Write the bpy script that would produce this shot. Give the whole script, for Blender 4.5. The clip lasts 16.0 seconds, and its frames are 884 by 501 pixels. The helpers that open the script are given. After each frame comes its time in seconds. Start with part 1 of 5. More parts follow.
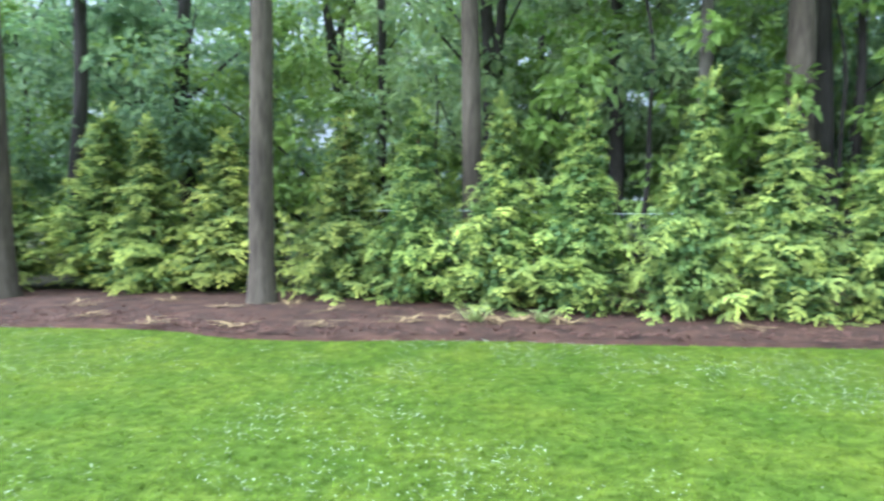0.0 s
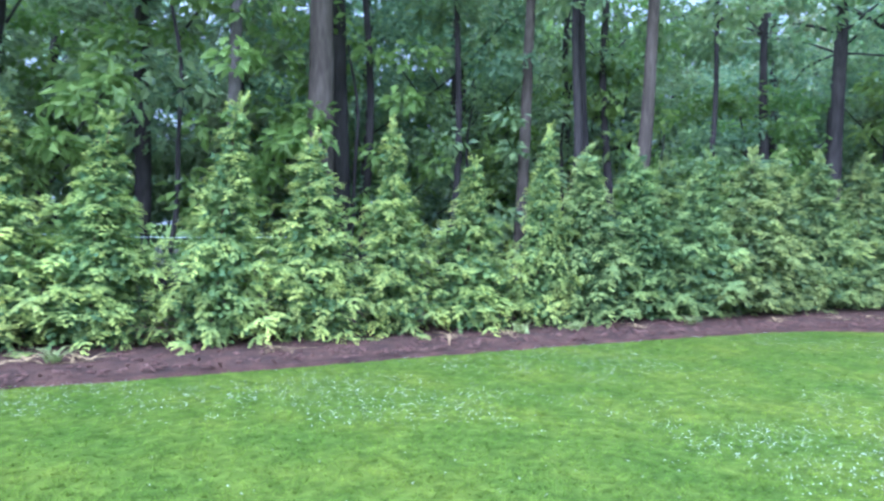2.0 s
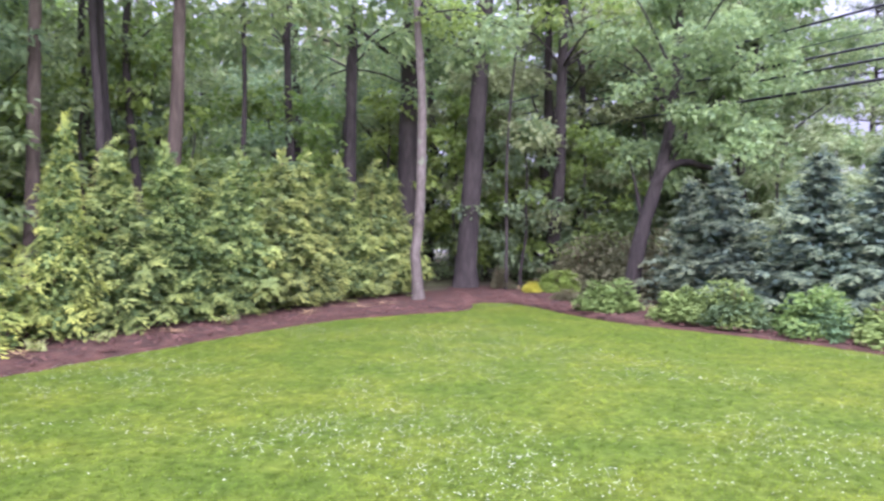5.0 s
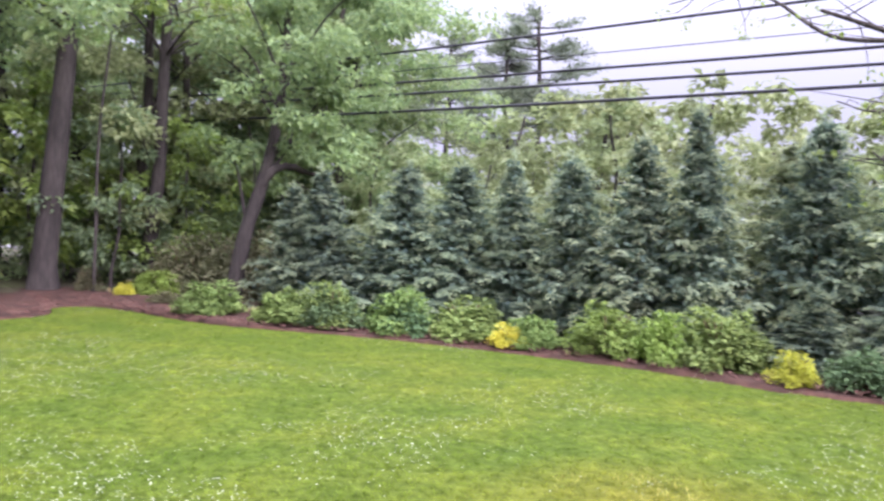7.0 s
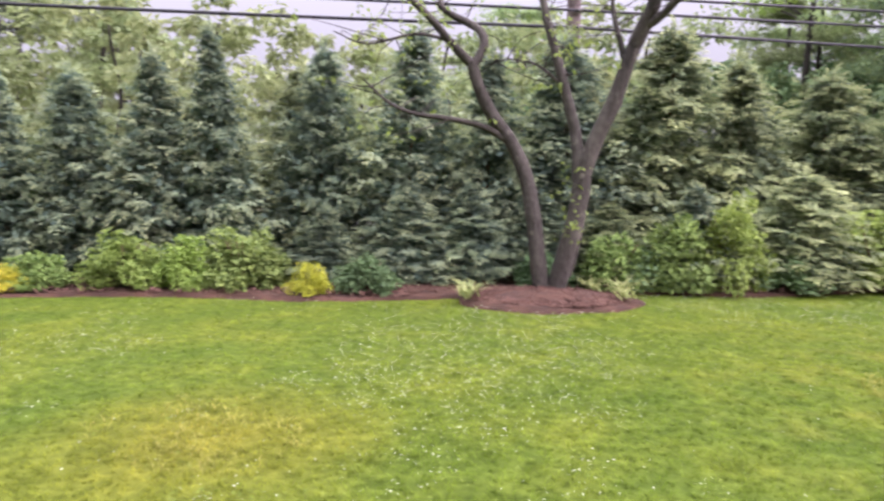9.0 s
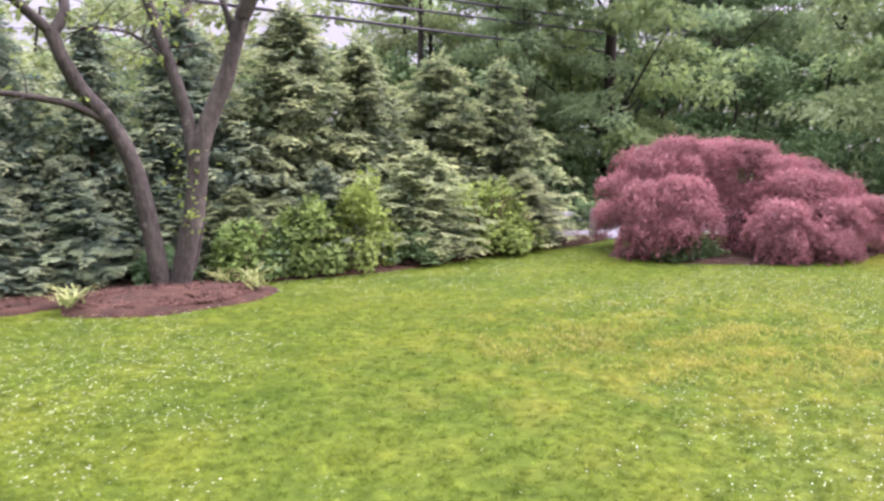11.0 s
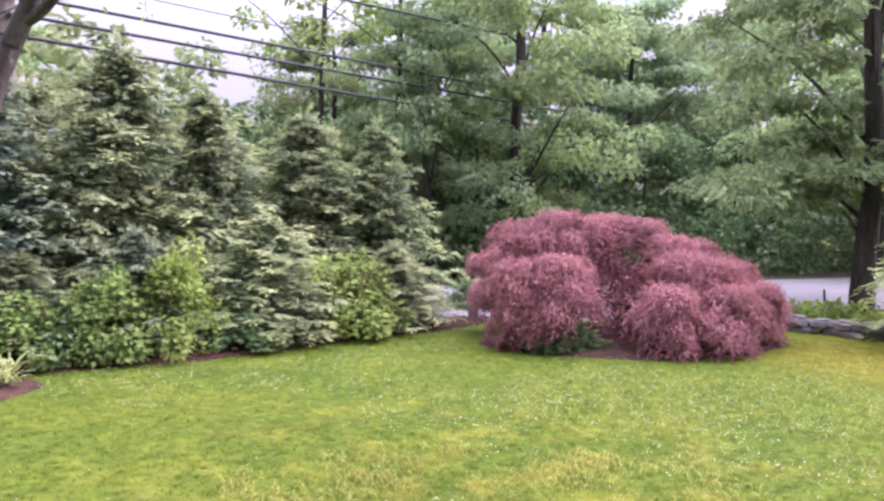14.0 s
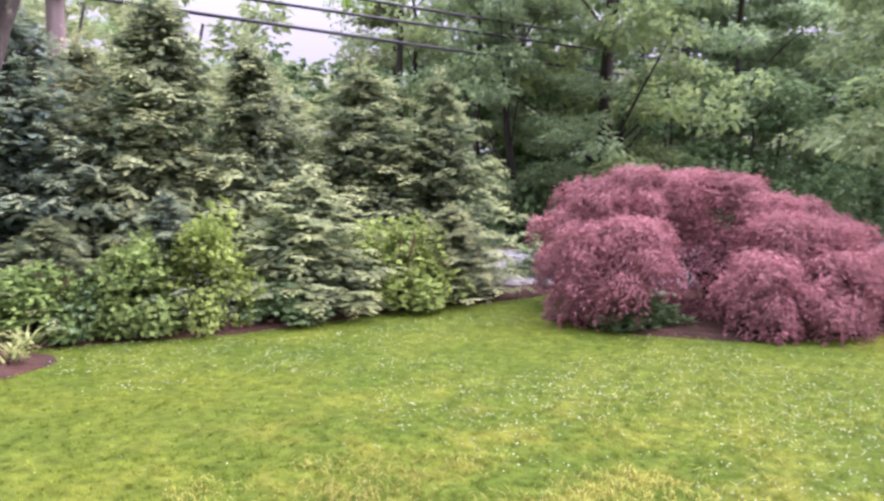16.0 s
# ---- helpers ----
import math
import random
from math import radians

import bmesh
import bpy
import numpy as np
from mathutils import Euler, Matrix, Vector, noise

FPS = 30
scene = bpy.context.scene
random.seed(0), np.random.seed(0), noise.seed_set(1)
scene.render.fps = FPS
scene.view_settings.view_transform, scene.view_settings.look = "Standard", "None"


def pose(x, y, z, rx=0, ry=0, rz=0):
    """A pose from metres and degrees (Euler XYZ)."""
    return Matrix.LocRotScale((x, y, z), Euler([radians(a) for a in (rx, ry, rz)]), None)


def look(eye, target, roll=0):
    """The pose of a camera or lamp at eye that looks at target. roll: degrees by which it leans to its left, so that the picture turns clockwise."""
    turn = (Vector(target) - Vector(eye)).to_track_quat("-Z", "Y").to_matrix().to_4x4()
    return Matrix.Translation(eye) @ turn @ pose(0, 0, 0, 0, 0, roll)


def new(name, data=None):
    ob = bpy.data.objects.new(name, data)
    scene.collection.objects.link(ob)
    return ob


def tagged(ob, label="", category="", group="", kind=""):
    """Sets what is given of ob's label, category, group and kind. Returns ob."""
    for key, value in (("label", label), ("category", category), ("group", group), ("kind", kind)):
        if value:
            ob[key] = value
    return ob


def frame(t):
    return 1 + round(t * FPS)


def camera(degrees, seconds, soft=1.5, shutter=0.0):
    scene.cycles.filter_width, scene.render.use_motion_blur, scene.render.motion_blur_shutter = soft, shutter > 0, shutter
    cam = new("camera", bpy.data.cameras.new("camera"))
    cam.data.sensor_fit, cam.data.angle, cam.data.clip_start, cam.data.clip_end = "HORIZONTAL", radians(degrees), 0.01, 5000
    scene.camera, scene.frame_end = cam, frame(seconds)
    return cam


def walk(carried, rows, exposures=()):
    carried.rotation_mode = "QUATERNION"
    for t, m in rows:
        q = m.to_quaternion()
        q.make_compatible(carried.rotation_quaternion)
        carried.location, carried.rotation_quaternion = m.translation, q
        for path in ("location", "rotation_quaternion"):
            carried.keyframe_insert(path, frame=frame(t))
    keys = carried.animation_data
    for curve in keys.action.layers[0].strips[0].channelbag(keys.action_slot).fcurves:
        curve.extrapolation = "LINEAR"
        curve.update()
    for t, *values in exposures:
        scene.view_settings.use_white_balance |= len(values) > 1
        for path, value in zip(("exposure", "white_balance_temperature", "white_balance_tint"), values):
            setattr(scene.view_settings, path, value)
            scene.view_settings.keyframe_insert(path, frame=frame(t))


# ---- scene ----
cam = camera(61.94, 16.0, 2.6, 0.3)

PATH = [
    (0.0, (-0.000, 0.001, 1.601, 85.99, 0.06, 0.00)),
    (0.5, (0.005, 0.088, 1.597, 86.66, -0.34, -11.24)),
    (1.0, (0.039, 0.155, 1.592, 87.43, -0.63, -21.27)),
    (1.5, (0.086, 0.217, 1.589, 88.13, -1.13, -29.40)),
    (2.0, (0.115, 0.256, 1.582, 88.28, -1.14, -35.15)),
    (2.5, (0.136, 0.260, 1.578, 88.37, -0.96, -40.57)),
    (2.7, (0.144, 0.263, 1.578, 88.42, -1.00, -42.93)),
    (3.0, (0.148, 0.260, 1.575, 88.58, -0.95, -46.35)),
    (3.2, (0.149, 0.257, 1.576, 88.60, -0.87, -48.57)),
    (5.3, (0.255, 0.403, 1.615, 88.65, -0.69, -74.55)),
    (5.5, (0.266, 0.417, 1.615, 88.81, -1.13, -77.57)),
    (6.0, (0.295, 0.424, 1.615, 89.47, -1.88, -85.99)),
    (6.5, (0.324, 0.434, 1.618, 89.70, -2.19, -93.77)),
    (7.0, (0.337, 0.439, 1.616, 89.27, -2.23, -100.60)),
    (7.5, (0.349, 0.454, 1.616, 88.24, -1.99, -108.57)),
    (8.0, (0.349, 0.477, 1.613, 86.76, -1.77, -117.61)),
    (8.5, (0.396, 0.484, 1.616, 85.31, -1.30, -127.68)),
    (9.0, (0.441, 0.470, 1.621, 84.17, -0.72, -137.20)),
    (9.5, (0.486, 0.446, 1.604, 83.50, 0.06, -146.00)),
    (10.0, (0.531, 0.344, 1.579, 82.84, 1.17, -154.66)),
    (10.2, (0.531, 0.272, 1.576, 82.44, 1.24, -157.15)),
    (12.3, (-0.003, -0.965, 1.573, 85.52, 1.62, -167.80)),
    (12.5, (-0.050, -1.080, 1.579, 86.13, 1.49, -166.96)),
    (13.0, (-0.134, -1.375, 1.585, 85.74, 1.35, -169.33)),
    (13.5, (-0.194, -1.694, 1.613, 86.52, 1.49, -172.13)),
    (14.0, (-0.290, -1.955, 1.604, 88.07, -0.56, -169.03)),
    (14.5, (-0.401, -2.241, 1.606, 86.06, 0.06, -170.39)),
    (15.0, (-0.474, -2.520, 1.624, 86.63, 0.55, -172.02)),
    (15.5, (-0.535, -2.793, 1.599, 85.92, 0.39, -167.77)),
    (16.0, (-0.621, -3.092, 1.596, 85.00, 0.17, -161.11)),
]
EXPOSURES = [(0.0, 2.1, 5000, 16), (0.5, 2.1, 4680, 14), (1.0, 2.1, 4500, 25), (2.0, 2.07, 4400, 30), (3.2, 2.05, 4520, 40), (5.3, 2.05, 5560, 54),
             (7.0, 1.92, 5720, 48), (9.0, 1.83, 6120, 49), (10.2, 1.92, 6200, 49), (12.3, 2.02, 5840, 57), (16.0, 1.99, 5900, 55)]
walk(cam, [(t, pose(*p)) for t, p in PATH], EXPOSURES)


# ---- world, sun, exposure ----
world = bpy.data.worlds.new("overcast_sky")
scene.world = world
world.use_nodes = True
wn, wl = world.node_tree.nodes, world.node_tree.links
wn.clear()
sky = wn.new("ShaderNodeTexSky")
sky.sky_type = "NISHITA"
sky.sun_disc = False
sky.sun_elevation, sky.sun_rotation = radians(45), radians(236)
sky.dust_density, sky.ozone_density = 6.0, 1.0
cloud = wn.new("ShaderNodeMix")
cloud.data_type = "RGBA"
cloud.inputs["Factor"].default_value = 0.95
back = wn.new("ShaderNodeBackground")
back.inputs["Strength"].default_value = 0.1
wout = wn.new("ShaderNodeOutputWorld")
tcw, sep, lum = wn.new("ShaderNodeTexCoord"), wn.new("ShaderNodeSeparateXYZ"), wn.new("ShaderNodeMapRange")
lum.inputs["To Min"].default_value, lum.inputs["To Max"].default_value = 0.105, 1.3
swell = wn.new("ShaderNodeMath")
swell.operation, swell.inputs[1].default_value = "POWER", 2.3
veil = wn.new("ShaderNodeVectorMath")
veil.operation = "SCALE"
veil.inputs[0].default_value = (16.6, 18.5, 17.4)
wl.new(tcw.outputs["Generated"], sep.inputs["Vector"])
wl.new(sep.outputs["Z"], swell.inputs[0])
wl.new(swell.outputs[0], lum.inputs["Value"])
wl.new(lum.outputs["Result"], veil.inputs["Scale"])
wl.new(veil.outputs["Vector"], cloud.inputs["B"])
wl.new(sky.outputs["Color"], cloud.inputs["A"])
wl.new(cloud.outputs["Result"], back.inputs["Color"])
wl.new(back.outputs["Background"], wout.inputs["Surface"])

sun_data = bpy.data.lights.new("sun", "SUN")
sun_data.energy, sun_data.angle, sun_data.color = 2.6, radians(60), (1.0, 0.97, 0.92)
sun = new("sun", sun_data)
sun.matrix_world = look((-21, -12, 21), (4, 0, 0))


# ---- materials ----
def material(name):
    m = bpy.data.materials.new(name)
    m.use_nodes = True
    nt = m.node_tree
    nt.nodes.clear()
    out = nt.nodes.new("ShaderNodeOutputMaterial")
    return m, nt.nodes, nt.links, out


def rgba(c):
    return (c[0], c[1], c[2], 1.0)


def noise_tex(nodes, links, scale, detail=4.0, vector=None, stretch=None):
    n = nodes.new("ShaderNodeTexNoise")
    n.inputs["Scale"].default_value, n.inputs["Detail"].default_value = scale, detail
    if stretch:
        mp = nodes.new("ShaderNodeMapping")
        mp.inputs["Scale"].default_value = stretch
        links.new(vector, mp.inputs["Vector"])
        vector = mp.outputs["Vector"]
    if vector:
        links.new(vector, n.inputs["Vector"])
    return n.outputs["Fac"]


def ramp(nodes, links, fac, stops):
    r = nodes.new("ShaderNodeValToRGB")
    e = r.color_ramp.elements
    while len(e) < len(stops):
        e.new(0.5)
    for el, (p, c) in zip(e, stops):
        el.position, el.color = p, rgba(c)
    links.new(fac, r.inputs["Fac"])
    return r.outputs["Color"]


def mixed(nodes, links, fac, a, b, kind="MIX"):
    m = nodes.new("ShaderNodeMix")
    m.data_type, m.blend_type = "RGBA", kind
    for key, value in (("Factor", fac), ("A", a), ("B", b)):
        if isinstance(value, bpy.types.NodeSocket):
            links.new(value, m.inputs[key])
        elif isinstance(value, float):
            m.inputs[key].default_value = value
        else:
            m.inputs[key].default_value = rgba(value)
    return m.outputs["Result"]


def foliage(name, dark, light, young, pale_share=0.5, translucent=0.3, rough=0.5, patch=0.5, gloss=0.3):
    """Leaf material: each leaf has its own shade, tips carry new growth and, on hedges and maple, painted highlights,
    each plant its own tone.
    """
    m, n, l, out = material(name)
    geo, info = n.new("ShaderNodeNewGeometry"), n.new("ShaderNodeObjectInfo")
    leaf = ramp(n, l, geo.outputs["Random Per Island"], [(0.0, dark), (0.55, tuple((a + b) / 2 for a, b in zip(dark, light))), (1.0, light)])
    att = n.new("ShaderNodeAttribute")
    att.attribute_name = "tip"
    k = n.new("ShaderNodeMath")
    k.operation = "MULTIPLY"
    k.inputs[1].default_value = pale_share
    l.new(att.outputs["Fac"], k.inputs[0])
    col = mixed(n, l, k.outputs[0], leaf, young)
    area = noise_tex(n, l, patch, 3, geo.outputs["Position"])
    tone = n.new("ShaderNodeMapRange")
    tone.inputs["From Min"].default_value, tone.inputs["From Max"].default_value = 0.3, 0.7
    tone.inputs["To Min"].default_value, tone.inputs["To Max"].default_value = 0.72, 1.25
    l.new(area, tone.inputs["Value"])
    hue = n.new("ShaderNodeHueSaturation")
    span = n.new("ShaderNodeMapRange")
    span.inputs["To Min"].default_value, span.inputs["To Max"].default_value = 0.485, 0.511
    l.new(info.outputs["Random"], span.inputs["Value"])
    l.new(span.outputs["Result"], hue.inputs["Hue"])
    l.new(tone.outputs["Result"], hue.inputs["Value"])
    l.new(col, hue.inputs["Color"])
    p = n.new("ShaderNodeBsdfPrincipled")
    p.inputs["Roughness"].default_value = rough
    p.inputs["Specular IOR Level"].default_value = gloss
    t = n.new("ShaderNodeBsdfTranslucent")
    mix = n.new("ShaderNodeMixShader")
    mix.inputs["Fac"].default_value = translucent
    l.new(hue.outputs["Color"], p.inputs["Base Color"])
    l.new(hue.outputs["Color"], t.inputs["Color"])
    l.new(p.outputs[0], mix.inputs[1])
    l.new(t.outputs[0], mix.inputs[2])
    l.new(mix.outputs[0], out.inputs["Surface"])
    return m


def rough_surface(name, stops, scale, fine, bump, rough=0.85, stretch=None, spots=None):
    """Solid material: colours from coarse and fine noise in metres, relief from the fine one."""
    m, n, l, out = material(name)
    tc = n.new("ShaderNodeTexCoord")
    vec = tc.outputs["Object"]
    a = noise_tex(n, l, scale, 5, vec, stretch)
    b = noise_tex(n, l, fine, 6, vec, stretch)
    mixn = n.new("ShaderNodeMath")
    mixn.operation = "MULTIPLY_ADD"
    mixn.inputs[1].default_value = 0.55
    half = n.new("ShaderNodeMath")
    half.operation = "MULTIPLY"
    half.inputs[1].default_value = 0.45
    l.new(b, half.inputs[0])
    l.new(a, mixn.inputs[0])
    l.new(half.outputs[0], mixn.inputs[2])
    col = ramp(n, l, mixn.outputs[0], stops)
    if spots:
        s = noise_tex(n, l, spots[0], 3, vec)
        sr = ramp(n, l, s, [(spots[1], (0, 0, 0)), (spots[1] + 0.06, (1, 1, 1))])
        col = mixed(n, l, sr, col, spots[2])
    p = n.new("ShaderNodeBsdfPrincipled")
    p.inputs["Roughness"].default_value = rough
    p.inputs["Specular IOR Level"].default_value = 0.25
    bm = n.new("ShaderNodeBump")
    bm.inputs["Strength"].default_value = bump
    bm.inputs["Distance"].default_value = 0.03
    l.new(b, bm.inputs["Height"])
    l.new(bm.outputs["Normal"], p.inputs["Normal"])
    l.new(col, p.inputs["Base Color"])
    l.new(p.outputs[0], out.inputs["Surface"])
    return m


def grass_material(name, blades):
    m, n, l, out = material(name)
    geo = n.new("ShaderNodeNewGeometry")
    pos = geo.outputs["Position"]
    big = noise_tex(n, l, 0.35, 3, pos)
    mid = noise_tex(n, l, 1.3, 5, pos, (1.0, 0.8, 1.0))
    fine = noise_tex(n, l, 11.0, 7, pos)
    base = ramp(n, l, mid, [(0.3, (0.042, 0.07, 0.0088)), (0.5, (0.053, 0.08, 0.01)), (0.7, (0.069, 0.092, 0.0112))])
    dry = ramp(n, l, big, [(0.5, (0, 0, 0)), (0.75, (0.26, 0.26, 0.26))])
    col = mixed(n, l, dry, base, (0.095, 0.104, 0.0125))
    gap = n.new("ShaderNodeVectorMath")
    gap.operation = "DISTANCE"
    gap.inputs[1].default_value = (0.1, -6.4, 0.0)
    l.new(pos, gap.inputs[0])
    zone = n.new("ShaderNodeMapRange")
    zone.inputs["From Min"].default_value, zone.inputs["From Max"].default_value = 0.5, 3.4
    zone.inputs["To Min"].default_value, zone.inputs["To Max"].default_value = 1.0, 0.0
    l.new(gap.outputs["Value"], zone.inputs["Value"])
    spots = ramp(n, l, noise_tex(n, l, 2.3, 7, pos), [(0.47, (0.0, 0.0, 0.0)), (0.68, (0.65, 0.65, 0.65))])
    worn = mixed(n, l, 1.0, spots, zone.outputs["Result"], "MULTIPLY")
    col = mixed(n, l, worn, col, (0.142, 0.13, 0.024))
    gap2 = n.new("ShaderNodeVectorMath")
    gap2.operation = "DISTANCE"
    gap2.inputs[1].default_value = (-4.2, -12.0, 0.0)
    l.new(pos, gap2.inputs[0])
    zone2 = n.new("ShaderNodeMapRange")
    zone2.inputs["From Min"].default_value, zone2.inputs["From Max"].default_value = 0.8, 2.6
    zone2.inputs["To Min"].default_value, zone2.inputs["To Max"].default_value = 0.8, 0.0
    l.new(gap2.outputs["Value"], zone2.inputs["Value"])
    col = mixed(n, l, zone2.outputs["Result"], col, (0.125, 0.115, 0.016))
    gap3 = n.new("ShaderNodeVectorMath")
    gap3.operation = "DISTANCE"
    gap3.inputs[1].default_value = (4.5, -1.8, 0.0)
    l.new(pos, gap3.inputs[0])
    zone3 = n.new("ShaderNodeMapRange")
    zone3.inputs["From Min"].default_value, zone3.inputs["From Max"].default_value = 0.2, 1.3
    zone3.inputs["To Min"].default_value, zone3.inputs["To Max"].default_value = 0.55, 0.0
    l.new(gap3.outputs["Value"], zone3.inputs["Value"])
    col = mixed(n, l, zone3.outputs["Result"], col, (0.12, 0.105, 0.014))
    grain = ramp(n, l, fine, [(0.3, (0.66, 0.7, 0.62)), (0.7, (1.34, 1.3, 1.2))])
    col = mixed(n, l, 1.0, col, grain, "MULTIPLY")
    mottle = ramp(n, l, noise_tex(n, l, 4.5, 5, pos), [(0.34, (0.81, 0.84, 0.79)), (0.66, (1.19, 1.16, 1.16))])
    col = mixed(n, l, 1.0, col, mottle, "MULTIPLY")
    p = n.new("ShaderNodeBsdfPrincipled")
    p.inputs["Roughness"].default_value = 0.7
    p.inputs["Specular IOR Level"].default_value = 0.04
    if blades:
        one = ramp(n, l, geo.outputs["Random Per Island"], [(0.0, (1.7, 1.75, 1.7)), (0.8, (2.1, 2.1, 2.0)), (1.0, (2.4, 2.35, 2.2))])
        col = mixed(n, l, 1.0, col, one, "MULTIPLY")
        t = n.new("ShaderNodeBsdfTranslucent")
        both = n.new("ShaderNodeMixShader")
        both.inputs["Fac"].default_value = 0.5
        l.new(col, t.inputs["Color"])
        l.new(p.outputs[0], both.inputs[1])
        l.new(t.outputs[0], both.inputs[2])
        l.new(both.outputs[0], out.inputs["Surface"])
    else:
        bm = n.new("ShaderNodeBump")
        bm.inputs["Strength"].default_value, bm.inputs["Distance"].default_value = 0.6, 0.05
        l.new(fine, bm.inputs["Height"])
        l.new(bm.outputs["Normal"], p.inputs["Normal"])
        l.new(p.outputs[0], out.inputs["Surface"])
    l.new(col, p.inputs["Base Color"])
    return m


M_GROUND = grass_material("lawn_ground", False)
M_BLADE = grass_material("lawn_blades", True)
M_MULCH = rough_surface("bark_mulch", [(0.3, (0.016, 0.0085, 0.0055)), (0.5, (0.047, 0.023, 0.0135)), (0.7, (0.095, 0.047, 0.028))], 3.0, 38.0, 1.0, 0.9)
M_CHIP = rough_surface("mulch_chip", [(0.3, (0.028, 0.0145, 0.01)), (0.5, (0.078, 0.04, 0.027)), (0.75, (0.19, 0.11, 0.08))], 2.5, 30.0, 0.6, 0.9)
M_LITTER = rough_surface("leaf_litter", [(0.3, (0.02, 0.018, 0.01)), (0.5, (0.05, 0.045, 0.02)), (0.72, (0.08, 0.11, 0.03))], 0.8, 12.0, 1.0, 0.95)
M_STRAW = rough_surface("dry_straw", [(0.3, (0.2, 0.13, 0.06)), (0.6, (0.36, 0.26, 0.12)), (0.8, (0.42, 0.34, 0.17))], 6.0, 30.0, 0.2, 0.8)
M_BARK = rough_surface("grey_brown_bark", [(0.3, (0.026, 0.021, 0.015)), (0.5, (0.07, 0.057, 0.039)), (0.72, (0.13, 0.11, 0.08))], 3.0, 16.0, 0.9, 0.95, (1, 1, 0.22))
M_BARK_DARK = rough_surface("dark_bark", [(0.3, (0.013, 0.0115, 0.0095)), (0.5, (0.033, 0.029, 0.0235)), (0.72, (0.064, 0.056, 0.045))], 3.0, 16.0, 0.9, 0.95, (1, 1, 0.22))
M_BARK_PALE = rough_surface("pale_mottled_bark", [(0.3, (0.042, 0.036, 0.026)), (0.5, (0.09, 0.08, 0.06)), (0.72, (0.15, 0.138, 0.11))], 4.0, 18.0, 0.7, 0.9, (1, 1, 0.4), (5.0, 0.62, (0.12, 0.14, 0.085)))
M_BARK_SMOOTH = rough_surface("smooth_grey_bark", [(0.3, (0.016, 0.0135, 0.011)), (0.5, (0.048, 0.042, 0.034)), (0.72, (0.1, 0.09, 0.073))], 3.0, 22.0, 0.8, 0.9, (1, 1, 0.5), (4.0, 0.66, (0.12, 0.11, 0.085)))
M_TWIG = rough_surface("brown_twig", [(0.3, (0.07, 0.04, 0.025)), (0.7, (0.16, 0.1, 0.06))], 4.0, 20.0, 0.3, 0.9)
M_POLE = rough_surface("weathered_pole", [(0.3, (0.09, 0.07, 0.065)), (0.55, (0.16, 0.125, 0.115)), (0.8, (0.23, 0.19, 0.17))], 2.0, 14.0, 0.6, 0.9, (1, 1, 0.08))
M_WIRE = rough_surface("black_cable", [(0.3, (0.012, 0.012, 0.014)), (0.7, (0.03, 0.03, 0.034))], 3.0, 12.0, 0.1, 0.6)
M_CORD = rough_surface("white_cord", [(0.3, (0.55, 0.6, 0.66)), (0.7, (0.75, 0.8, 0.84))], 3.0, 30.0, 0.1, 0.6)
M_ROAD = rough_surface("worn_asphalt", [(0.3, (0.14, 0.135, 0.14)), (0.5, (0.18, 0.172, 0.18)), (0.72, (0.22, 0.212, 0.22))], 0.6, 25.0, 0.4, 0.85)
M_STONE = rough_surface("grey_field_stone", [(0.3, (0.07, 0.064, 0.064)), (0.5, (0.15, 0.138, 0.135)), (0.75, (0.25, 0.235, 0.23))], 4.0, 22.0, 0.7, 0.9)
M_WOOD = rough_surface("grey_post_wood", [(0.3, (0.11, 0.09, 0.08)), (0.55, (0.2, 0.17, 0.15)), (0.8, (0.28, 0.24, 0.22))], 3.0, 18.0, 0.5, 0.9, (1, 1, 0.1))
M_PETAL = rough_surface("clover_petal", [(0.3, (0.3, 0.34, 0.22)), (0.7, (0.46, 0.49, 0.37))], 8.0, 40.0, 0.1, 0.7)
M_INSULATOR = rough_surface("glazed_insulator", [(0.3, (0.18, 0.16, 0.16)), (0.7, (0.26, 0.24, 0.24))], 4.0, 20.0, 0.05, 0.3)

# hedge sprays: pale tips double as highlights, bluish darks as shadow in the gaps
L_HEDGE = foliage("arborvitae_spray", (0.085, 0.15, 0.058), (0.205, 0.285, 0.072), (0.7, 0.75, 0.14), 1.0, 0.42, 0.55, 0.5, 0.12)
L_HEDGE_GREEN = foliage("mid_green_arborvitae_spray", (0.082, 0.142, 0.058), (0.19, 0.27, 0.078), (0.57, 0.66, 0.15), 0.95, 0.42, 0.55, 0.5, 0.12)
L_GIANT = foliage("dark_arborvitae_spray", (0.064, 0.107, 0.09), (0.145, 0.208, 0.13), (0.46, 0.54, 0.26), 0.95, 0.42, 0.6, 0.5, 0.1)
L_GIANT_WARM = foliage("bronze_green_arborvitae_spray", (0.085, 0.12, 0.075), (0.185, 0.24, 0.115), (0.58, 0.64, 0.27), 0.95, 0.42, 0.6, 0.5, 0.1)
L_WOODS = foliage("woodland_leaf", (0.11, 0.19, 0.1), (0.245, 0.35, 0.13), (0.36, 0.45, 0.14), 0.4, 0.55, 0.45, 0.5, 0.2)
L_WOODS_COOL = foliage("shaded_woodland_leaf", (0.105, 0.185, 0.11), (0.215, 0.315, 0.145), (0.3, 0.39, 0.15), 0.4, 0.55, 0.45, 0.5, 0.2)
L_VERGE = foliage("verge_tree_leaf", (0.075, 0.135, 0.065), (0.185, 0.265, 0.115), (0.3, 0.385, 0.145), 0.45, 0.5, 0.45, 0.5, 0.25)
L_LIGHT = foliage("bright_leaf", (0.11, 0.2, 0.045), (0.22, 0.33, 0.07), (0.3, 0.41, 0.08), 0.4, 0.5, 0.45)
